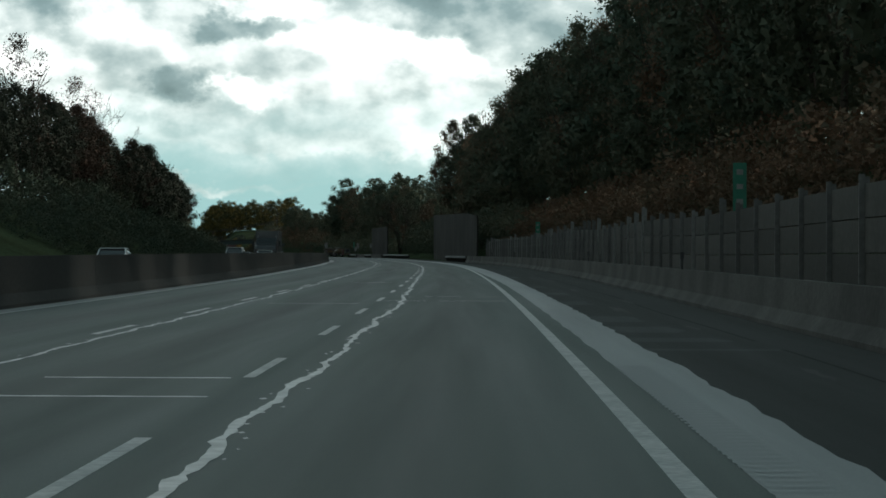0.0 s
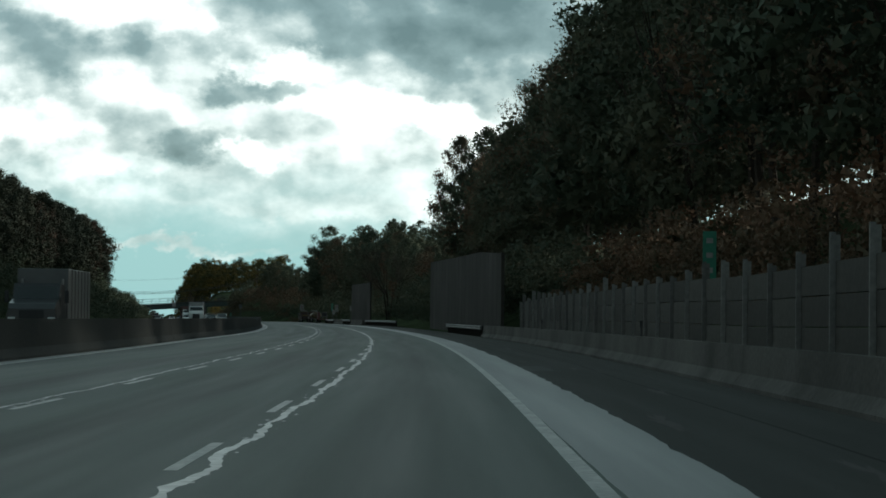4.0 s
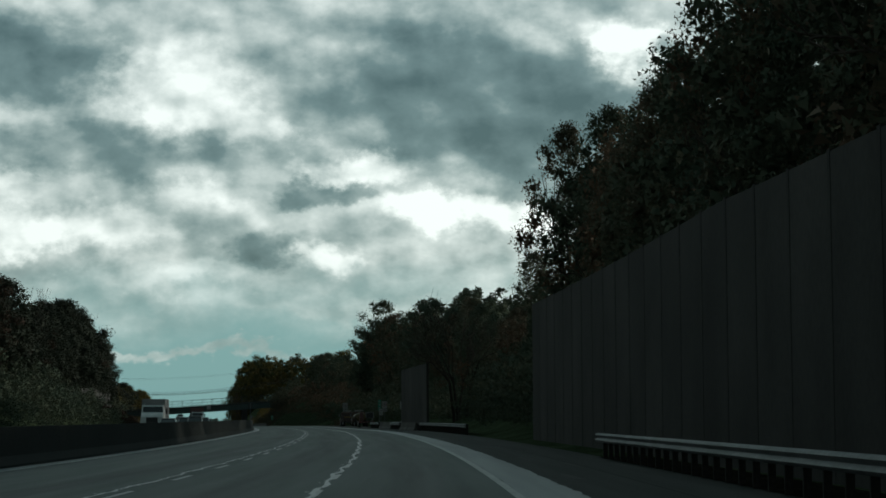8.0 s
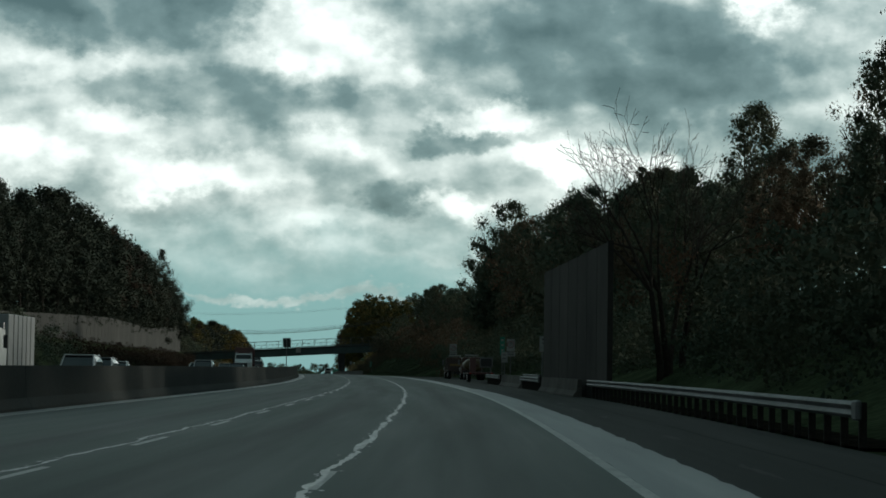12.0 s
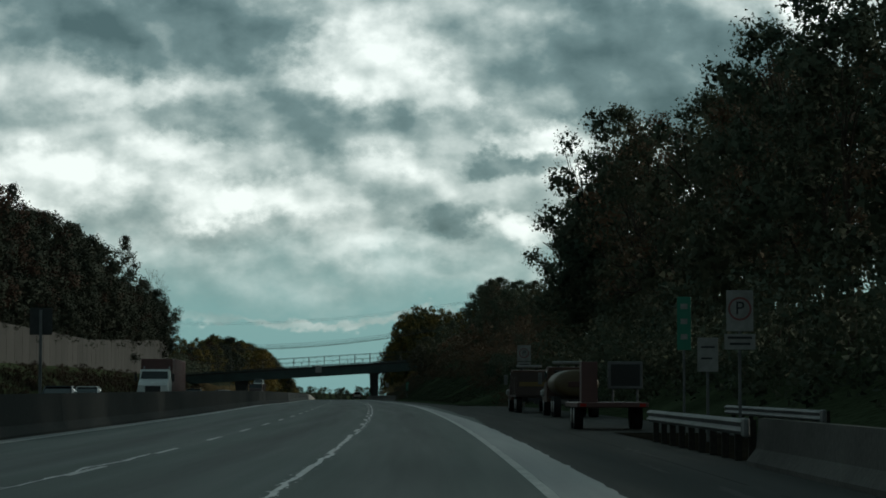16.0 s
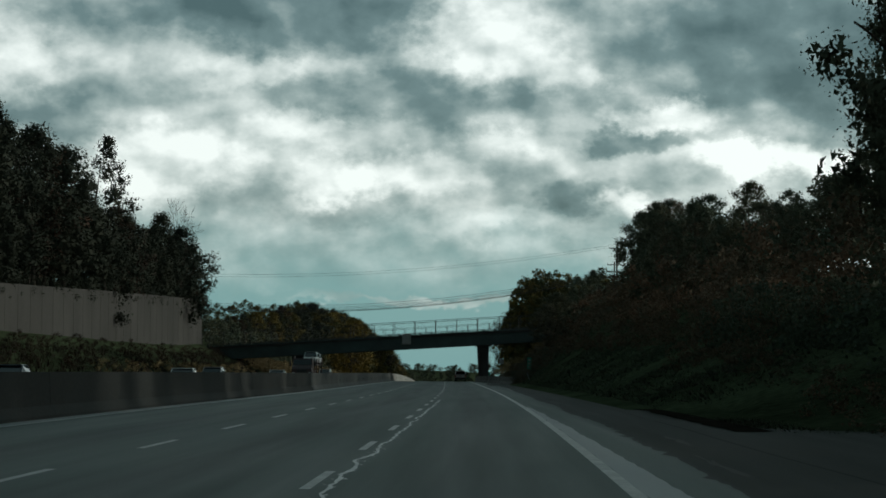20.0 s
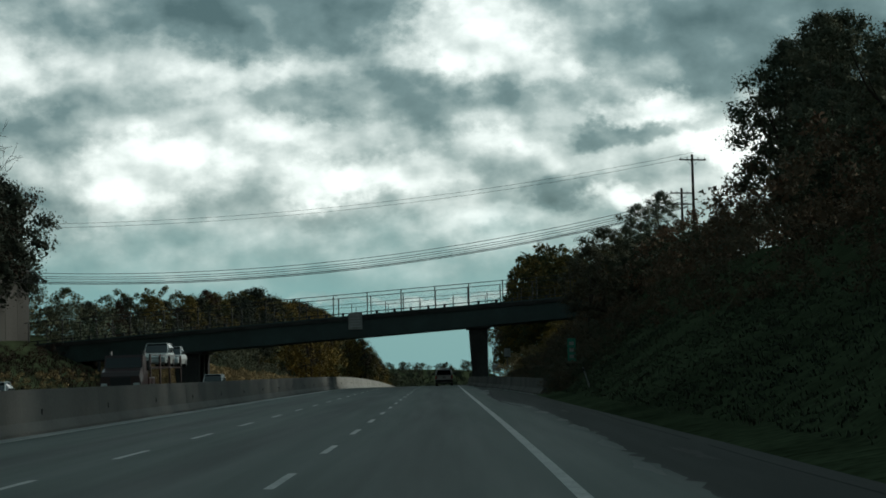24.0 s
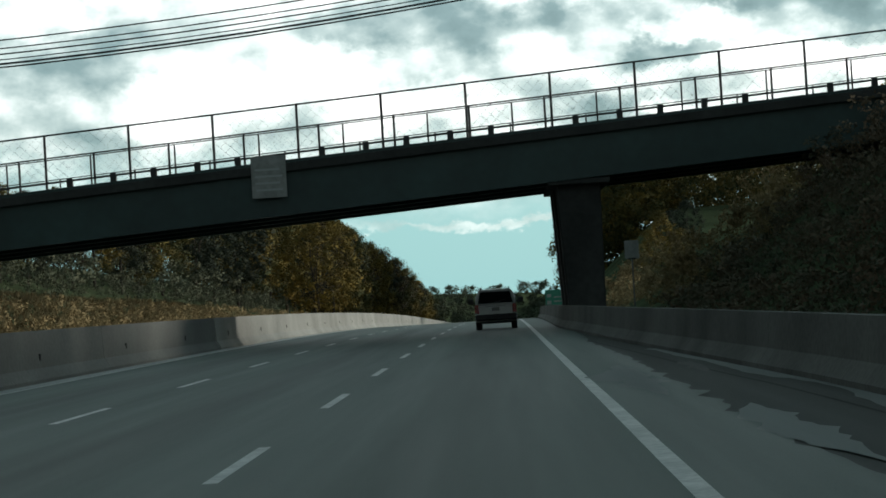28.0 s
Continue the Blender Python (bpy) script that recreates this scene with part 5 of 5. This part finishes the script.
def suv():
    """The silver-grey sport utility vehicle ahead: upright tailgate, dark rear window, roof rails."""
    c = empty("sport_utility_vehicle", Matrix.Identity(4), "silver-grey sport utility vehicle seen from behind with dark rear window", "car")
    body = paint("silver_grey_paint", (0.6, 0.605, 0.59), 0.4)
    h, L, waist, high = 0.90, 2.25, 1.06, 1.72
    shell(c, "body", h, [(-L, 0.50, waist - 0.06, 0.97, 0.94), (-L + 0.12, 0.36, waist, 1.0, 0.97), (-L + 0.8, 0.30, waist + 0.02, 1.0, 0.97), (L - 1.2, 0.30, waist, 1.0, 0.96), (L - 0.3, 0.32, waist - 0.12, 0.96, 0.9), (L, 0.45, waist - 0.3, 0.88, 0.8)], body)
    shell(c, "cabin", h, [(-L + 0.05, waist - 0.02, waist + 0.03, 0.95, 0.93), (-L + 0.34, waist - 0.02, high - 0.02, 0.95, 0.80), (0.5, waist - 0.02, high, 0.95, 0.80), (1.15, waist - 0.02, waist + 0.02, 0.93, 0.9)], body)
    bm = bmesh.new()
    q = [Vector((-0.74, -L + 0.075, waist + 0.06)), Vector((0.74, -L + 0.075, waist + 0.06)), Vector((0.63, -L + 0.295, high - 0.12)), Vector((-0.63, -L + 0.295, high - 0.12))]
    loft(bm, [q, [v + Vector((0, -0.03, 0.01)) for v in q]])
    part("rear_window", bm, M_GLASS, c, "dark sloping rear window")
    part("wiper", tubes(((-0.1, -L + 0.02, waist + 0.09), (0.42, -L + 0.075, waist + 0.2), 0.012), n=5), M_PLASTIC, c)
    for sx in (-1, 1):
        bm = bmesh.new()
        q = [Vector((sx * h * 0.935, -L + 0.55, waist + 0.06)), Vector((sx * h * 0.935, 0.85, waist + 0.06)), Vector((sx * h * 0.80, 0.45, high - 0.13)), Vector((sx * h * 0.80, -L + 0.62, high - 0.13))]
        loft(bm, [q, [v + Vector((sx * 0.03, 0, 0)) for v in q]])
        part("side_window", bm, M_GLASS, c)
        part("roof_rail", tubes(((sx * 0.60, -L + 0.42, high + 0.06), (sx * 0.60, 0.35, high + 0.07), 0.022), ((sx * 0.60, -L + 0.42, high - 0.03), (sx * 0.60, -L + 0.42, high + 0.07), 0.03), ((sx * 0.60, 0.35, high - 0.03), (sx * 0.60, 0.35, high + 0.07), 0.03), n=6), M_PLASTIC, c)
        m = part("mirror", boxes((sx * 1.09 - 0.13, 0.78, waist + 0.03, sx * 1.09 + 0.13, 0.92, waist + 0.27), bevel=0.03), M_PLASTIC, c, "black door mirror")
        part("mirror_arm", boxes((sx * 0.92 - 0.06, 0.82, waist + 0.06, sx * 0.92 + 0.06, 0.88, waist + 0.13)), M_PLASTIC, m)
        part("tail_light", boxes((sx * 0.80 - 0.085, -L - 0.02, waist - 0.36, sx * 0.80 + 0.085, -L + 0.1, waist + 0.02), bevel=0.02), M_RED, c, "red tail light cluster")
        part("head_light", boxes((sx * 0.62 - 0.16, L - 0.2, 0.62, sx * 0.62 + 0.14, L - 0.02, 0.80), bevel=0.03), M_LAMP, c)
        for y in (-L + 0.78, L - 0.82):
            wheel(c, sx * 0.76, y, 0.37, 0.24)
    part("rear_bumper", boxes((-0.88, -L - 0.09, 0.40, 0.88, -L + 0.14, 0.66), bevel=0.05), M_PLASTIC, c, "dark lower bumper")
    part("number_plate", boxes((-0.16, -L - 0.03, 0.80, 0.16, -L - 0.005, 0.95), bevel=0.008), M_SIGNW, c, "plain pale plate")
    part("tailgate_strip", boxes((-0.42, -L - 0.025, 0.985, 0.42, -L + 0.02, 1.02), bevel=0.01), M_RIM, c, "bright trim strip")
    part("underbody", boxes((-0.62, -L + 0.3, 0.26, 0.62, L - 0.3, 0.36)), M_PLASTIC, c)
    return c


suv().matrix_basis = spot(1048.75, 0.4, 0.0)


def opposite_cars():
    models = [car("saloon_car", "white_paint", (0.62, 0.63, 0.62), "white saloon car on the opposite carriageway"),
              car("estate_car", "grey_paint", (0.22, 0.23, 0.24), "grey estate car on the opposite carriageway", 4.7, 1.86, 1.62, True),
              car("saloon_car", "dark_blue_paint", (0.03, 0.035, 0.05), "dark saloon car on the opposite carriageway"),
              car("estate_car", "silver_paint", (0.48, 0.49, 0.49), "silver high-roofed car on the opposite carriageway", 4.7, 1.86, 1.68, True)]
    used = set()
    for s, u, k in ((119, -17.5, 0), (214, -19, 3), (228, -17, 0), (503, -19, 0), (524, -17.2, 3), (545, -19, 1), (566, -20.5, 0), (612, -18, 3), (636, -20, 0), (668, -17.5, 2), (700, -20, 0), (775, -18.5, 2), (832, -18.5, 0), (874, -21, 1),
                    (912, -18.5, 0), (1010, -19, 3), (1165, -19, 0), (1230, -21, 3)):
        m = spot(s, u, 0.0, 180)
        if k not in used:
            used.add(k)
            models[k].matrix_basis = m
        else:
            copy_thing(models[k], m)


opposite_cars()


def lorry(name, label, cab_colour, box_colour, box_len, box_high, m, group="lorries"):
    """Cab with windscreen, grille, bumper, exhaust stack; box body; wheels. Nose towards +y."""
    t = empty(name, m, label, "lorry", group)
    cab, load = paint(cab_colour[0], cab_colour[1]), paint(box_colour[0], box_colour[1], 0.5)
    bm = bmesh.new()
    loft(bm, [[Vector((x, y, z)) for x, z in ((-1.2, lo), (1.2, lo), (1.22, (lo + hi) / 2), (1.12, hi), (-1.12, hi), (-1.22, (lo + hi) / 2))] for y, lo, hi in ((0.0, 0.75, 2.75), (1.5, 0.75, 2.85), (1.9, 0.7, 2.1), (3.0, 0.65, 1.85), (3.25, 0.7, 1.6))])
    part("cab", bm, cab, t)
    bm = bmesh.new()
    q = [Vector((-1.0, 1.56, 2.68)), Vector((1.0, 1.56, 2.68)), Vector((1.08, 1.93, 2.02)), Vector((-1.08, 1.93, 2.02))]
    loft(bm, [q, [v + Vector((0, 0.03, 0.01)) for v in q]])
    part("windscreen", bm, M_GLASS, t, "dark windscreen")
    part("grille", boxes((-0.6, 3.2, 0.8, 0.6, 3.28, 1.55), bevel=0.02), M_PLASTIC, t)
    part("bumper", boxes((-1.22, 3.1, 0.42, 1.22, 3.36, 0.78), bevel=0.04), M_GALV, t)
    part("chassis", boxes((-0.45, -box_len, 0.62, 0.45, 3.1, 0.86)), M_PLASTIC, t)
    part("box_body", boxes((-1.25, -box_len - 0.1, 1.05, 1.25, -0.25, box_high), bevel=0.03), load, t)
    part("box_rib", boxes(*[(-1.28, -0.3 - k * 1.2, 1.06, 1.28, -0.38 - k * 1.2, box_high - 0.03) for k in range(1, max(2, int(box_len / 1.2)))]), load, t)
    for sx in (-1, 1):
        part("head_light", boxes((sx * 0.95 - 0.18, 3.18, 0.95, sx * 0.95 + 0.18, 3.27, 1.2), bevel=0.02), M_LAMP, t)
        part("mirror", boxes((sx * 1.45 - 0.1, 1.6, 1.9, sx * 1.45 + 0.1, 1.7, 2.5), bevel=0.02), M_PLASTIC, t)
        part("exhaust_stack", tubes(((sx * 1.0, -0.12, 0.9), (sx * 1.0, -0.12, 3.1), 0.07), n=8), M_RIM, t)
        for y in (2.3, -box_len + 1.2, -box_len + 2.5):
            wheel(t, sx * 1.02, y, 0.5, 0.36)
    return t


lorry("articulated_lorry", "lorry with white cab and dark red trailer on the opposite carriageway", ("white_cab_paint", (0.62, 0.63, 0.62)), ("dull_red_paint", (0.075, 0.025, 0.022)), 13.5, 3.7, spot(733, -18.5, 0, 180))
lorry("box_lorry", "white box lorry on the opposite carriageway", ("white_cab_paint", (0.4, 0.41, 0.40)), ("grey_white_box_paint", (0.2, 0.205, 0.205)), 7.5, 3.5, spot(522, -21.5, 0, 180))
lorry("box_lorry", "dark lorry with a white wind deflector far down the opposite carriageway", ("dark_cab_paint", (0.03, 0.03, 0.032)), ("grey_box_paint", (0.09, 0.093, 0.093)), 8.5, 3.6, spot(252, -18, 0, 180))


def car_carrier():
    """Red car transporter with two cars on its upper deck."""
    t = lorry("car_transporter", "dark red car transporter lorry on the opposite carriageway", ("maroon_paint", (0.032, 0.01, 0.01)), ("maroon_paint", (0.032, 0.01, 0.01)), 3.0, 1.5, spot(954, -18.5, 0, 180))
    frame_m = paint("maroon_paint", (0.032, 0.01, 0.01))
    part("upper_deck", boxes((-1.2, -17.5, 2.05, 1.2, -1.0, 2.15)), frame_m, t)
    part("lower_deck", boxes((-1.2, -17.5, 0.7, 1.2, -3.2, 0.82)), frame_m, t)
    for y in (-1.2, -6.0, -11.0, -17.2):
        for sx in (-1, 1):
            part("upright", tubes(((sx * 1.2, y, 0.7), (sx * 1.2, y, 2.9), 0.07), n=6), frame_m, t)
    for sx in (-1, 1):
        part("side_rail", tubes(((sx * 1.2, -1.2, 2.85), (sx * 1.2, -17.2, 2.85), 0.04), n=6), frame_m, t)
        for y in (-14.0, -15.3):
            wheel(t, sx * 1.02, y, 0.48, 0.34)


car_carrier()
c1 = car("estate_car", "pale_green_silver_paint", (0.38, 0.42, 0.41), "silver car carried on the transporter's upper deck", 4.6, 1.84, 1.6, True)
c1.matrix_basis = spot(968.5, -18.5, 2.15, 180)
c2 = car("saloon_car", "bright_silver_paint", (0.5, 0.52, 0.52), "silver saloon carried on the transporter's upper deck")
c2.matrix_basis = spot(976.0, -18.5, 2.15, 180)


def work_truck(m, body, label, tank):
    """Highway maintenance truck with beacon bar, seen from its rear quarter. Nose towards +y."""
    t = empty("work_truck", m, label, "work truck", "parked work trucks")
    cabm, load = paint("faded_orange_paint", (0.055, 0.022, 0.012), 0.7), paint(*body, 0.55)
    bm = bmesh.new()
    loft(bm, [[Vector((x, y, z)) for x, z in ((-1.1, lo), (1.1, lo), (1.1, (lo + hi) / 2), (1.0, hi), (-1.0, hi), (-1.1, (lo + hi) / 2))] for y, lo, hi in ((0.0, 0.7, 2.45), (1.4, 0.7, 2.5), (1.75, 0.7, 1.85), (2.9, 0.7, 1.65), (3.1, 0.75, 1.4))])
    part("cab", bm, cabm, t)
    part("rear_window", boxes((-0.7, -0.03, 1.75, 0.7, -0.005, 2.3), bevel=0.01), M_GLASS, t)
    for sx in (-1, 1):
        part("side_window", boxes((sx * 1.07 - 0.03, 0.2, 1.7, sx * 1.07 + 0.03, 1.3, 2.25), bevel=0.01), M_GLASS, t)
        part("front_fender", boxes((sx * 1.0 - 0.22, 1.75, 0.95, sx * 1.0 + 0.2, 3.0, 1.35), bevel=0.1), M_SIGNW, t, "pale front fender")
        part("mirror", boxes((sx * 1.32 - 0.1, 1.5, 1.6, sx * 1.32 + 0.1, 1.58, 2.2), bevel=0.02), M_GALV, t)
        for y in (2.3, -3.2, -4.4):
            wheel(t, sx * 0.92, y, 0.5, 0.34)
    part("beacon_bar", boxes((-0.75, 0.45, 2.62, 0.75, 0.7, 2.78), bevel=0.04), M_SIGNW, t, "pale roof beacon bar")
    for x in (-0.5, 0.4):
        part("beacon_foot", boxes((x, 0.5, 2.47, x + 0.1, 0.6, 2.62)), M_PLASTIC, t)
    part("chassis", boxes((-0.45, -5.2, 0.62, 0.45, 2.9, 0.85)), M_PLASTIC, t)
    if tank:
        bm = bmesh.new()
        rings = []
        for y, k in ((-4.95, 0.55), (-4.92, 0.8), (-4.84, 0.94), (-4.7, 1.0), (-0.65, 1.0), (-0.5, 0.92), (-0.42, 0.7)):
            rings.append([Vector((1.1 * k * math.cos(a) * (1.0 + 0.0), y, 1.62 + 0.68 * k * math.sin(a))) for a in np.linspace(0, 2 * math.pi, 32, endpoint=False)])
        loft(bm, rings)
        part("tank", bm, load, t, "dull yellow tank", smooth=True)
        for y in (-1.6, -3.9):
            part("tank_saddle", boxes((-1.11, y, 0.9, 1.11, y + 0.1, 0.98)), M_PLASTIC, t)
        part("rear_panel", boxes((-0.4, -5.0, 1.45, 0.4, -4.93, 1.72), bevel=0.02), paint("old_red_paint", (0.06, 0.02, 0.018), 0.7), t)
    else:
        part("dump_bed", boxes((-1.15, -5.2, 1.0, -1.07, -0.4, 2.1), (1.07, -5.2, 1.0, 1.15, -0.4, 2.1), (-1.15, -0.48, 1.0, 1.15, -0.4, 2.35), (-1.15, -5.2, 0.9, 1.15, -0.4, 1.0)), load, t)
        part("tailgate", boxes((-1.1, -5.28, 1.0, 1.1, -5.2, 2.1)), load, t)
        part("chevron_stripe", boxes((-0.95, -5.30, 1.5, 0.95, -5.285, 1.75)), paint("yellow_stripe_paint", (0.14, 0.09, 0.018)), t, "dull yellow reflective stripe")
        for sx in (-1, 1):
            for k in range(5):
                part("bed_rib", boxes((sx * 1.15 - 0.05, -5.0 + k * 1.1, 1.0, sx * 1.15 + 0.05, -4.9 + k * 1.1, 2.1), bevel=0.01), load, t)
    part("hitch", boxes((-0.12, -5.7, 0.5, 0.12, -5.2, 0.66)), M_PLASTIC, t)
    return t


work_truck(spot(667, 8.3, 0.0), ("dull_yellow_paint", (0.07, 0.046, 0.014)), "dull yellow tank truck parked on the lay-by", True)
work_truck(spot(687, 7.7, 0.0), ("brown_bed_paint", (0.04, 0.022, 0.017)), "brown dump truck with beacon bar parked on the lay-by", False)


def arrow_trailer():
    t = empty("arrow_board_trailer", spot(631, 6.75, 0.0), "red flat trailer carrying a framed dark message board", "trailer")
    red = paint("dull_red_paint", (0.035, 0.013, 0.012), 0.7)
    part("bed", boxes((-1.2, -2.6, 0.75, 1.2, 3.2, 0.92), bevel=0.02), red, t)
    part("drawbar", tubes(((-0.6, 3.2, 0.8), (0, 5.0, 0.72), 0.06), ((0.6, 3.2, 0.8), (0, 5.0, 0.72), 0.06), n=6), red, t)
    for sx in (-1, 1):
        for y in (-0.6, 0.55):
            wheel(t, sx * 1.02, y, 0.46, 0.3)
        part("board_leg", tubes(((0.55 + sx * 0.42, -1.2, 0.9), (0.55 + sx * 0.42, -1.2, 1.5), 0.04), n=6), M_GALV, t)
    b = part("message_board", boxes((-0.05, -1.27, 1.38, 1.15, -1.13, 2.32), bevel=0.02), M_GALV, t, "pale frame of the message board")
    part("board_face", boxes((0.05, -1.285, 1.48, 1.05, -1.272, 2.22)), M_BLACK, b, "dark lamp panel")
    part("control_cabinet", boxes((-1.0, -1.8, 0.92, -0.45, -1.0, 2.3), bevel=0.02), red, t, "tall dull red cabinet")
    part("tail_light", boxes((-1.1, -2.64, 0.78, -0.9, -2.58, 0.88)), M_RED, t)
    part("tail_light", boxes((0.9, -2.64, 0.78, 1.1, -2.58, 0.88)), M_RED, t)
    return t


arrow_trailer()


# ---- signs ----
def text(name, body, size, parent, material, m):
    cu = bpy.data.curves.new(name, "FONT")
    cu.body, cu.size, cu.align_x, cu.align_y, cu.extrude = body, size, "CENTER", "CENTER", 0.002
    o = bpy.data.objects.new(name, cu)
    dg = bpy.context.evaluated_depsgraph_get()
    scene.collection.objects.link(o)
    dg.update()
    me = bpy.data.meshes.new_from_object(o.evaluated_get(dg))
    bpy.data.objects.remove(o)
    me.materials.clear()
    me.materials.append(material)
    ob = new(name, me)
    ob.parent = parent
    ob.matrix_basis = m
    return ob


FACE = Matrix.Rotation(radians(90), 4, "X")


def sign(s, u, z0, z1, width, face, label, lines=(), posts=1, base=None):
    """Flat sign on steel posts, facing the traffic; unreadable writing as bars (x0, x1, z, thickness)."""
    t = empty("road_sign", spot(s, u, land(s, u) - 0.05), label, "road sign", "roadside signs")
    off = -(land(s, u) - 0.05)
    panel = part("panel", boxes((-width / 2, -0.035, z0 + off, width / 2, -0.02, z1 + off), bevel=0.006), face, t)
    for k in range(posts):
        x = 0 if posts == 1 else (-width * 0.35 + k * width * 0.7)
        part("post", boxes((x - 0.035, -0.018, -0.4, x + 0.035, 0.04, z1 + off - 0.05)), M_GALV, t)
    ink = M_SIGNW if face == M_SIGNG else M_BLACK
    for x0, x1, z, th in lines:
        part("bar", boxes((x0, -0.041, z + off - th / 2, x1, -0.036, z + off + th / 2)), ink, panel)
    return t


sign(567, 7.9, 2.5, 3.5, 1.3, M_SIGNW, "white rectangular sign with unreadable lines on two posts", [(-0.5, 0.5, 3.3, 0.08), (-0.45, 0.35, 3.05, 0.08), (-0.35, 0.5, 2.7, 0.10)], 2)
np_sign = sign(607.5, 7.95, 2.81, 3.81, 0.66, M_SIGNW, "white no-parking sign with a ring and a plate below", [])
zoff = -(land(607.5, 7.95) - 0.05)
ring = bmesh.new()
for i in range(28):
    a, b = 2 * math.pi * i / 28, 2 * math.pi * (i + 1) / 28
    ring.faces.new([ring.verts.new((r * math.cos(c), -0.042, 3.36 + zoff + r * math.sin(c))) for r, c in ((0.24, a), (0.29, a), (0.29, b), (0.24, b))])
part("ring", ring, mat("faded_red_print", (0.16, 0.05, 0.045), 0.6), np_sign, "faded red ring")
text("letter", "P", 0.46, np_sign, M_BLACK, Matrix.Translation((0, -0.04, 3.36 + zoff)) @ FACE)
part("lower_plate", boxes((-0.38, -0.035, 2.36 + zoff, 0.38, -0.02, 2.74 + zoff), bevel=0.006), M_SIGNW, np_sign)
for z, w in ((2.62, 0.3), (2.47, 0.25)):
    part("bar", boxes((-w, -0.041, z + zoff, w, -0.036, z + 0.06 + zoff)), M_BLACK, np_sign)
sign(612, 7.75, 1.85, 2.75, 0.55, M_SIGNW, "small pale plate on a post beside the guard rail", [(-0.18, 0.18, 2.5, 0.05), (-0.18, 0.12, 2.2, 0.05)])
np2 = sign(705, 8.6, 3.22, 4.3, 0.9, M_SIGNW, "white no-parking sign at the end of the lay-by")
zz = -(land(705, 8.6) - 0.05)
part("lower_plate", boxes((-0.45, -0.035, 2.8 + zz, 0.45, -0.02, 3.17 + zz), bevel=0.006), M_SIGNW, np2)
part("bar", boxes((-0.34, -0.041, 2.95 + zz, 0.34, -0.036, 3.03 + zz)), M_BLACK, np2)
ring = bmesh.new()
for i in range(28):
    a, b = 2 * math.pi * i / 28, 2 * math.pi * (i + 1) / 28
    ring.faces.new([ring.verts.new((r * math.cos(c), -0.042, 3.77 + zz + r * math.sin(c))) for r, c in ((0.27, a), (0.33, a), (0.33, b), (0.27, b))])
part("ring", ring, mat("faded_red_print", (0.16, 0.05, 0.045), 0.6), np2, "faded red ring")
text("letter", "P", 0.48, np2, M_BLACK, Matrix.Translation((0, -0.04, 3.77 + zz)) @ FACE)
for s, u in ((70.5, 9.0), (209, 9.1), (620, 8.1)):
    zb = 2.5 if s < 300 else 2.55
    hi = 1.6
    sign(s, u, zb, zb + hi, 0.42, M_SIGNG, "narrow green milepost sign with pale figures worn to bars", [(-0.1, 0.1, zb + hi * f, 0.16) for f in (0.82, 0.54, 0.25)])
sign(954, 8.1, 1.75, 3.15, 0.5, M_SIGNG, "narrow green milepost sign standing in brown brush", [(-0.13, 0.13, z, 0.2) for z in (2.85, 2.45, 2.05)])
sign(1168, 5.6, 0.9, 2.6, 2.2, M_SIGNG, "green direction sign with pale panels beyond the bridge", [(-0.95, -0.55, 2.05, 0.32), (-0.95, -0.55, 1.4, 0.36), (-0.3, 0.9, 1.9, 0.12), (-0.3, 0.8, 1.5, 0.12)], 2)
sign(1172, 8.0, 2.3, 3.4, 1.3, M_SIGNW, "white sign behind the green direction sign", [(-0.5, 0.5, 3.1, 0.1), (-0.5, 0.4, 2.7, 0.1)], 2)
sign(1062, 7.2, 2.9, 3.8, 0.7, M_SIGNW, "pale sign half hidden in the brush past the pier", [(-0.2, 0.2, 2.9, 0.08)])


def median_post():
    t = empty("median_sign", spot(620, left_bar(620)), "dark sign seen from behind on a post above the median barrier", "road sign", "roadside signs")
    part("post", boxes((-0.04, -0.04, 0.9, 0.04, 0.04, 3.7)), M_GALV, t)
    part("panel", boxes((-0.34, 0.045, 2.95, 0.34, 0.065, 3.75), bevel=0.01), M_STEELDARK, t, "dark back of the panel")
    return t


median_post()


def leaning_stake(s, u):
    t = empty("marker_stake", spot(s, u, land(s, u) - 0.05) @ Matrix.Rotation(math.radians(-17), 4, "Y"), "thin white marker stake leaning on the grass slope", "stake")
    part("stake", boxes((-0.035, -0.012, -0.25, 0.035, 0.012, 0.95), bevel=0.006), M_SIGNW, t)
    part("reflector", boxes((-0.028, -0.018, 0.78, 0.028, -0.013, 0.90), bevel=0.002), M_PLASTIC, t, "dark worn reflector")


leaning_stake(920, 6.9)


def delineator(s, u, z):
    t = empty("delineator_post", spot(s, u, z), "small dark delineator on the barrier", "delineator", "barrier delineators")
    part("stem", boxes((-0.025, -0.025, 0, 0.025, 0.025, 0.3)), M_PLASTIC, t)
    part("reflector", boxes((-0.05, -0.03, 0.28, 0.05, 0.03, 0.48), bevel=0.01), M_PLASTIC, t)


for s in (64, 112, 160, 208, 256):
    delineator(s, right_bar(s) + 0.05, 0.86)
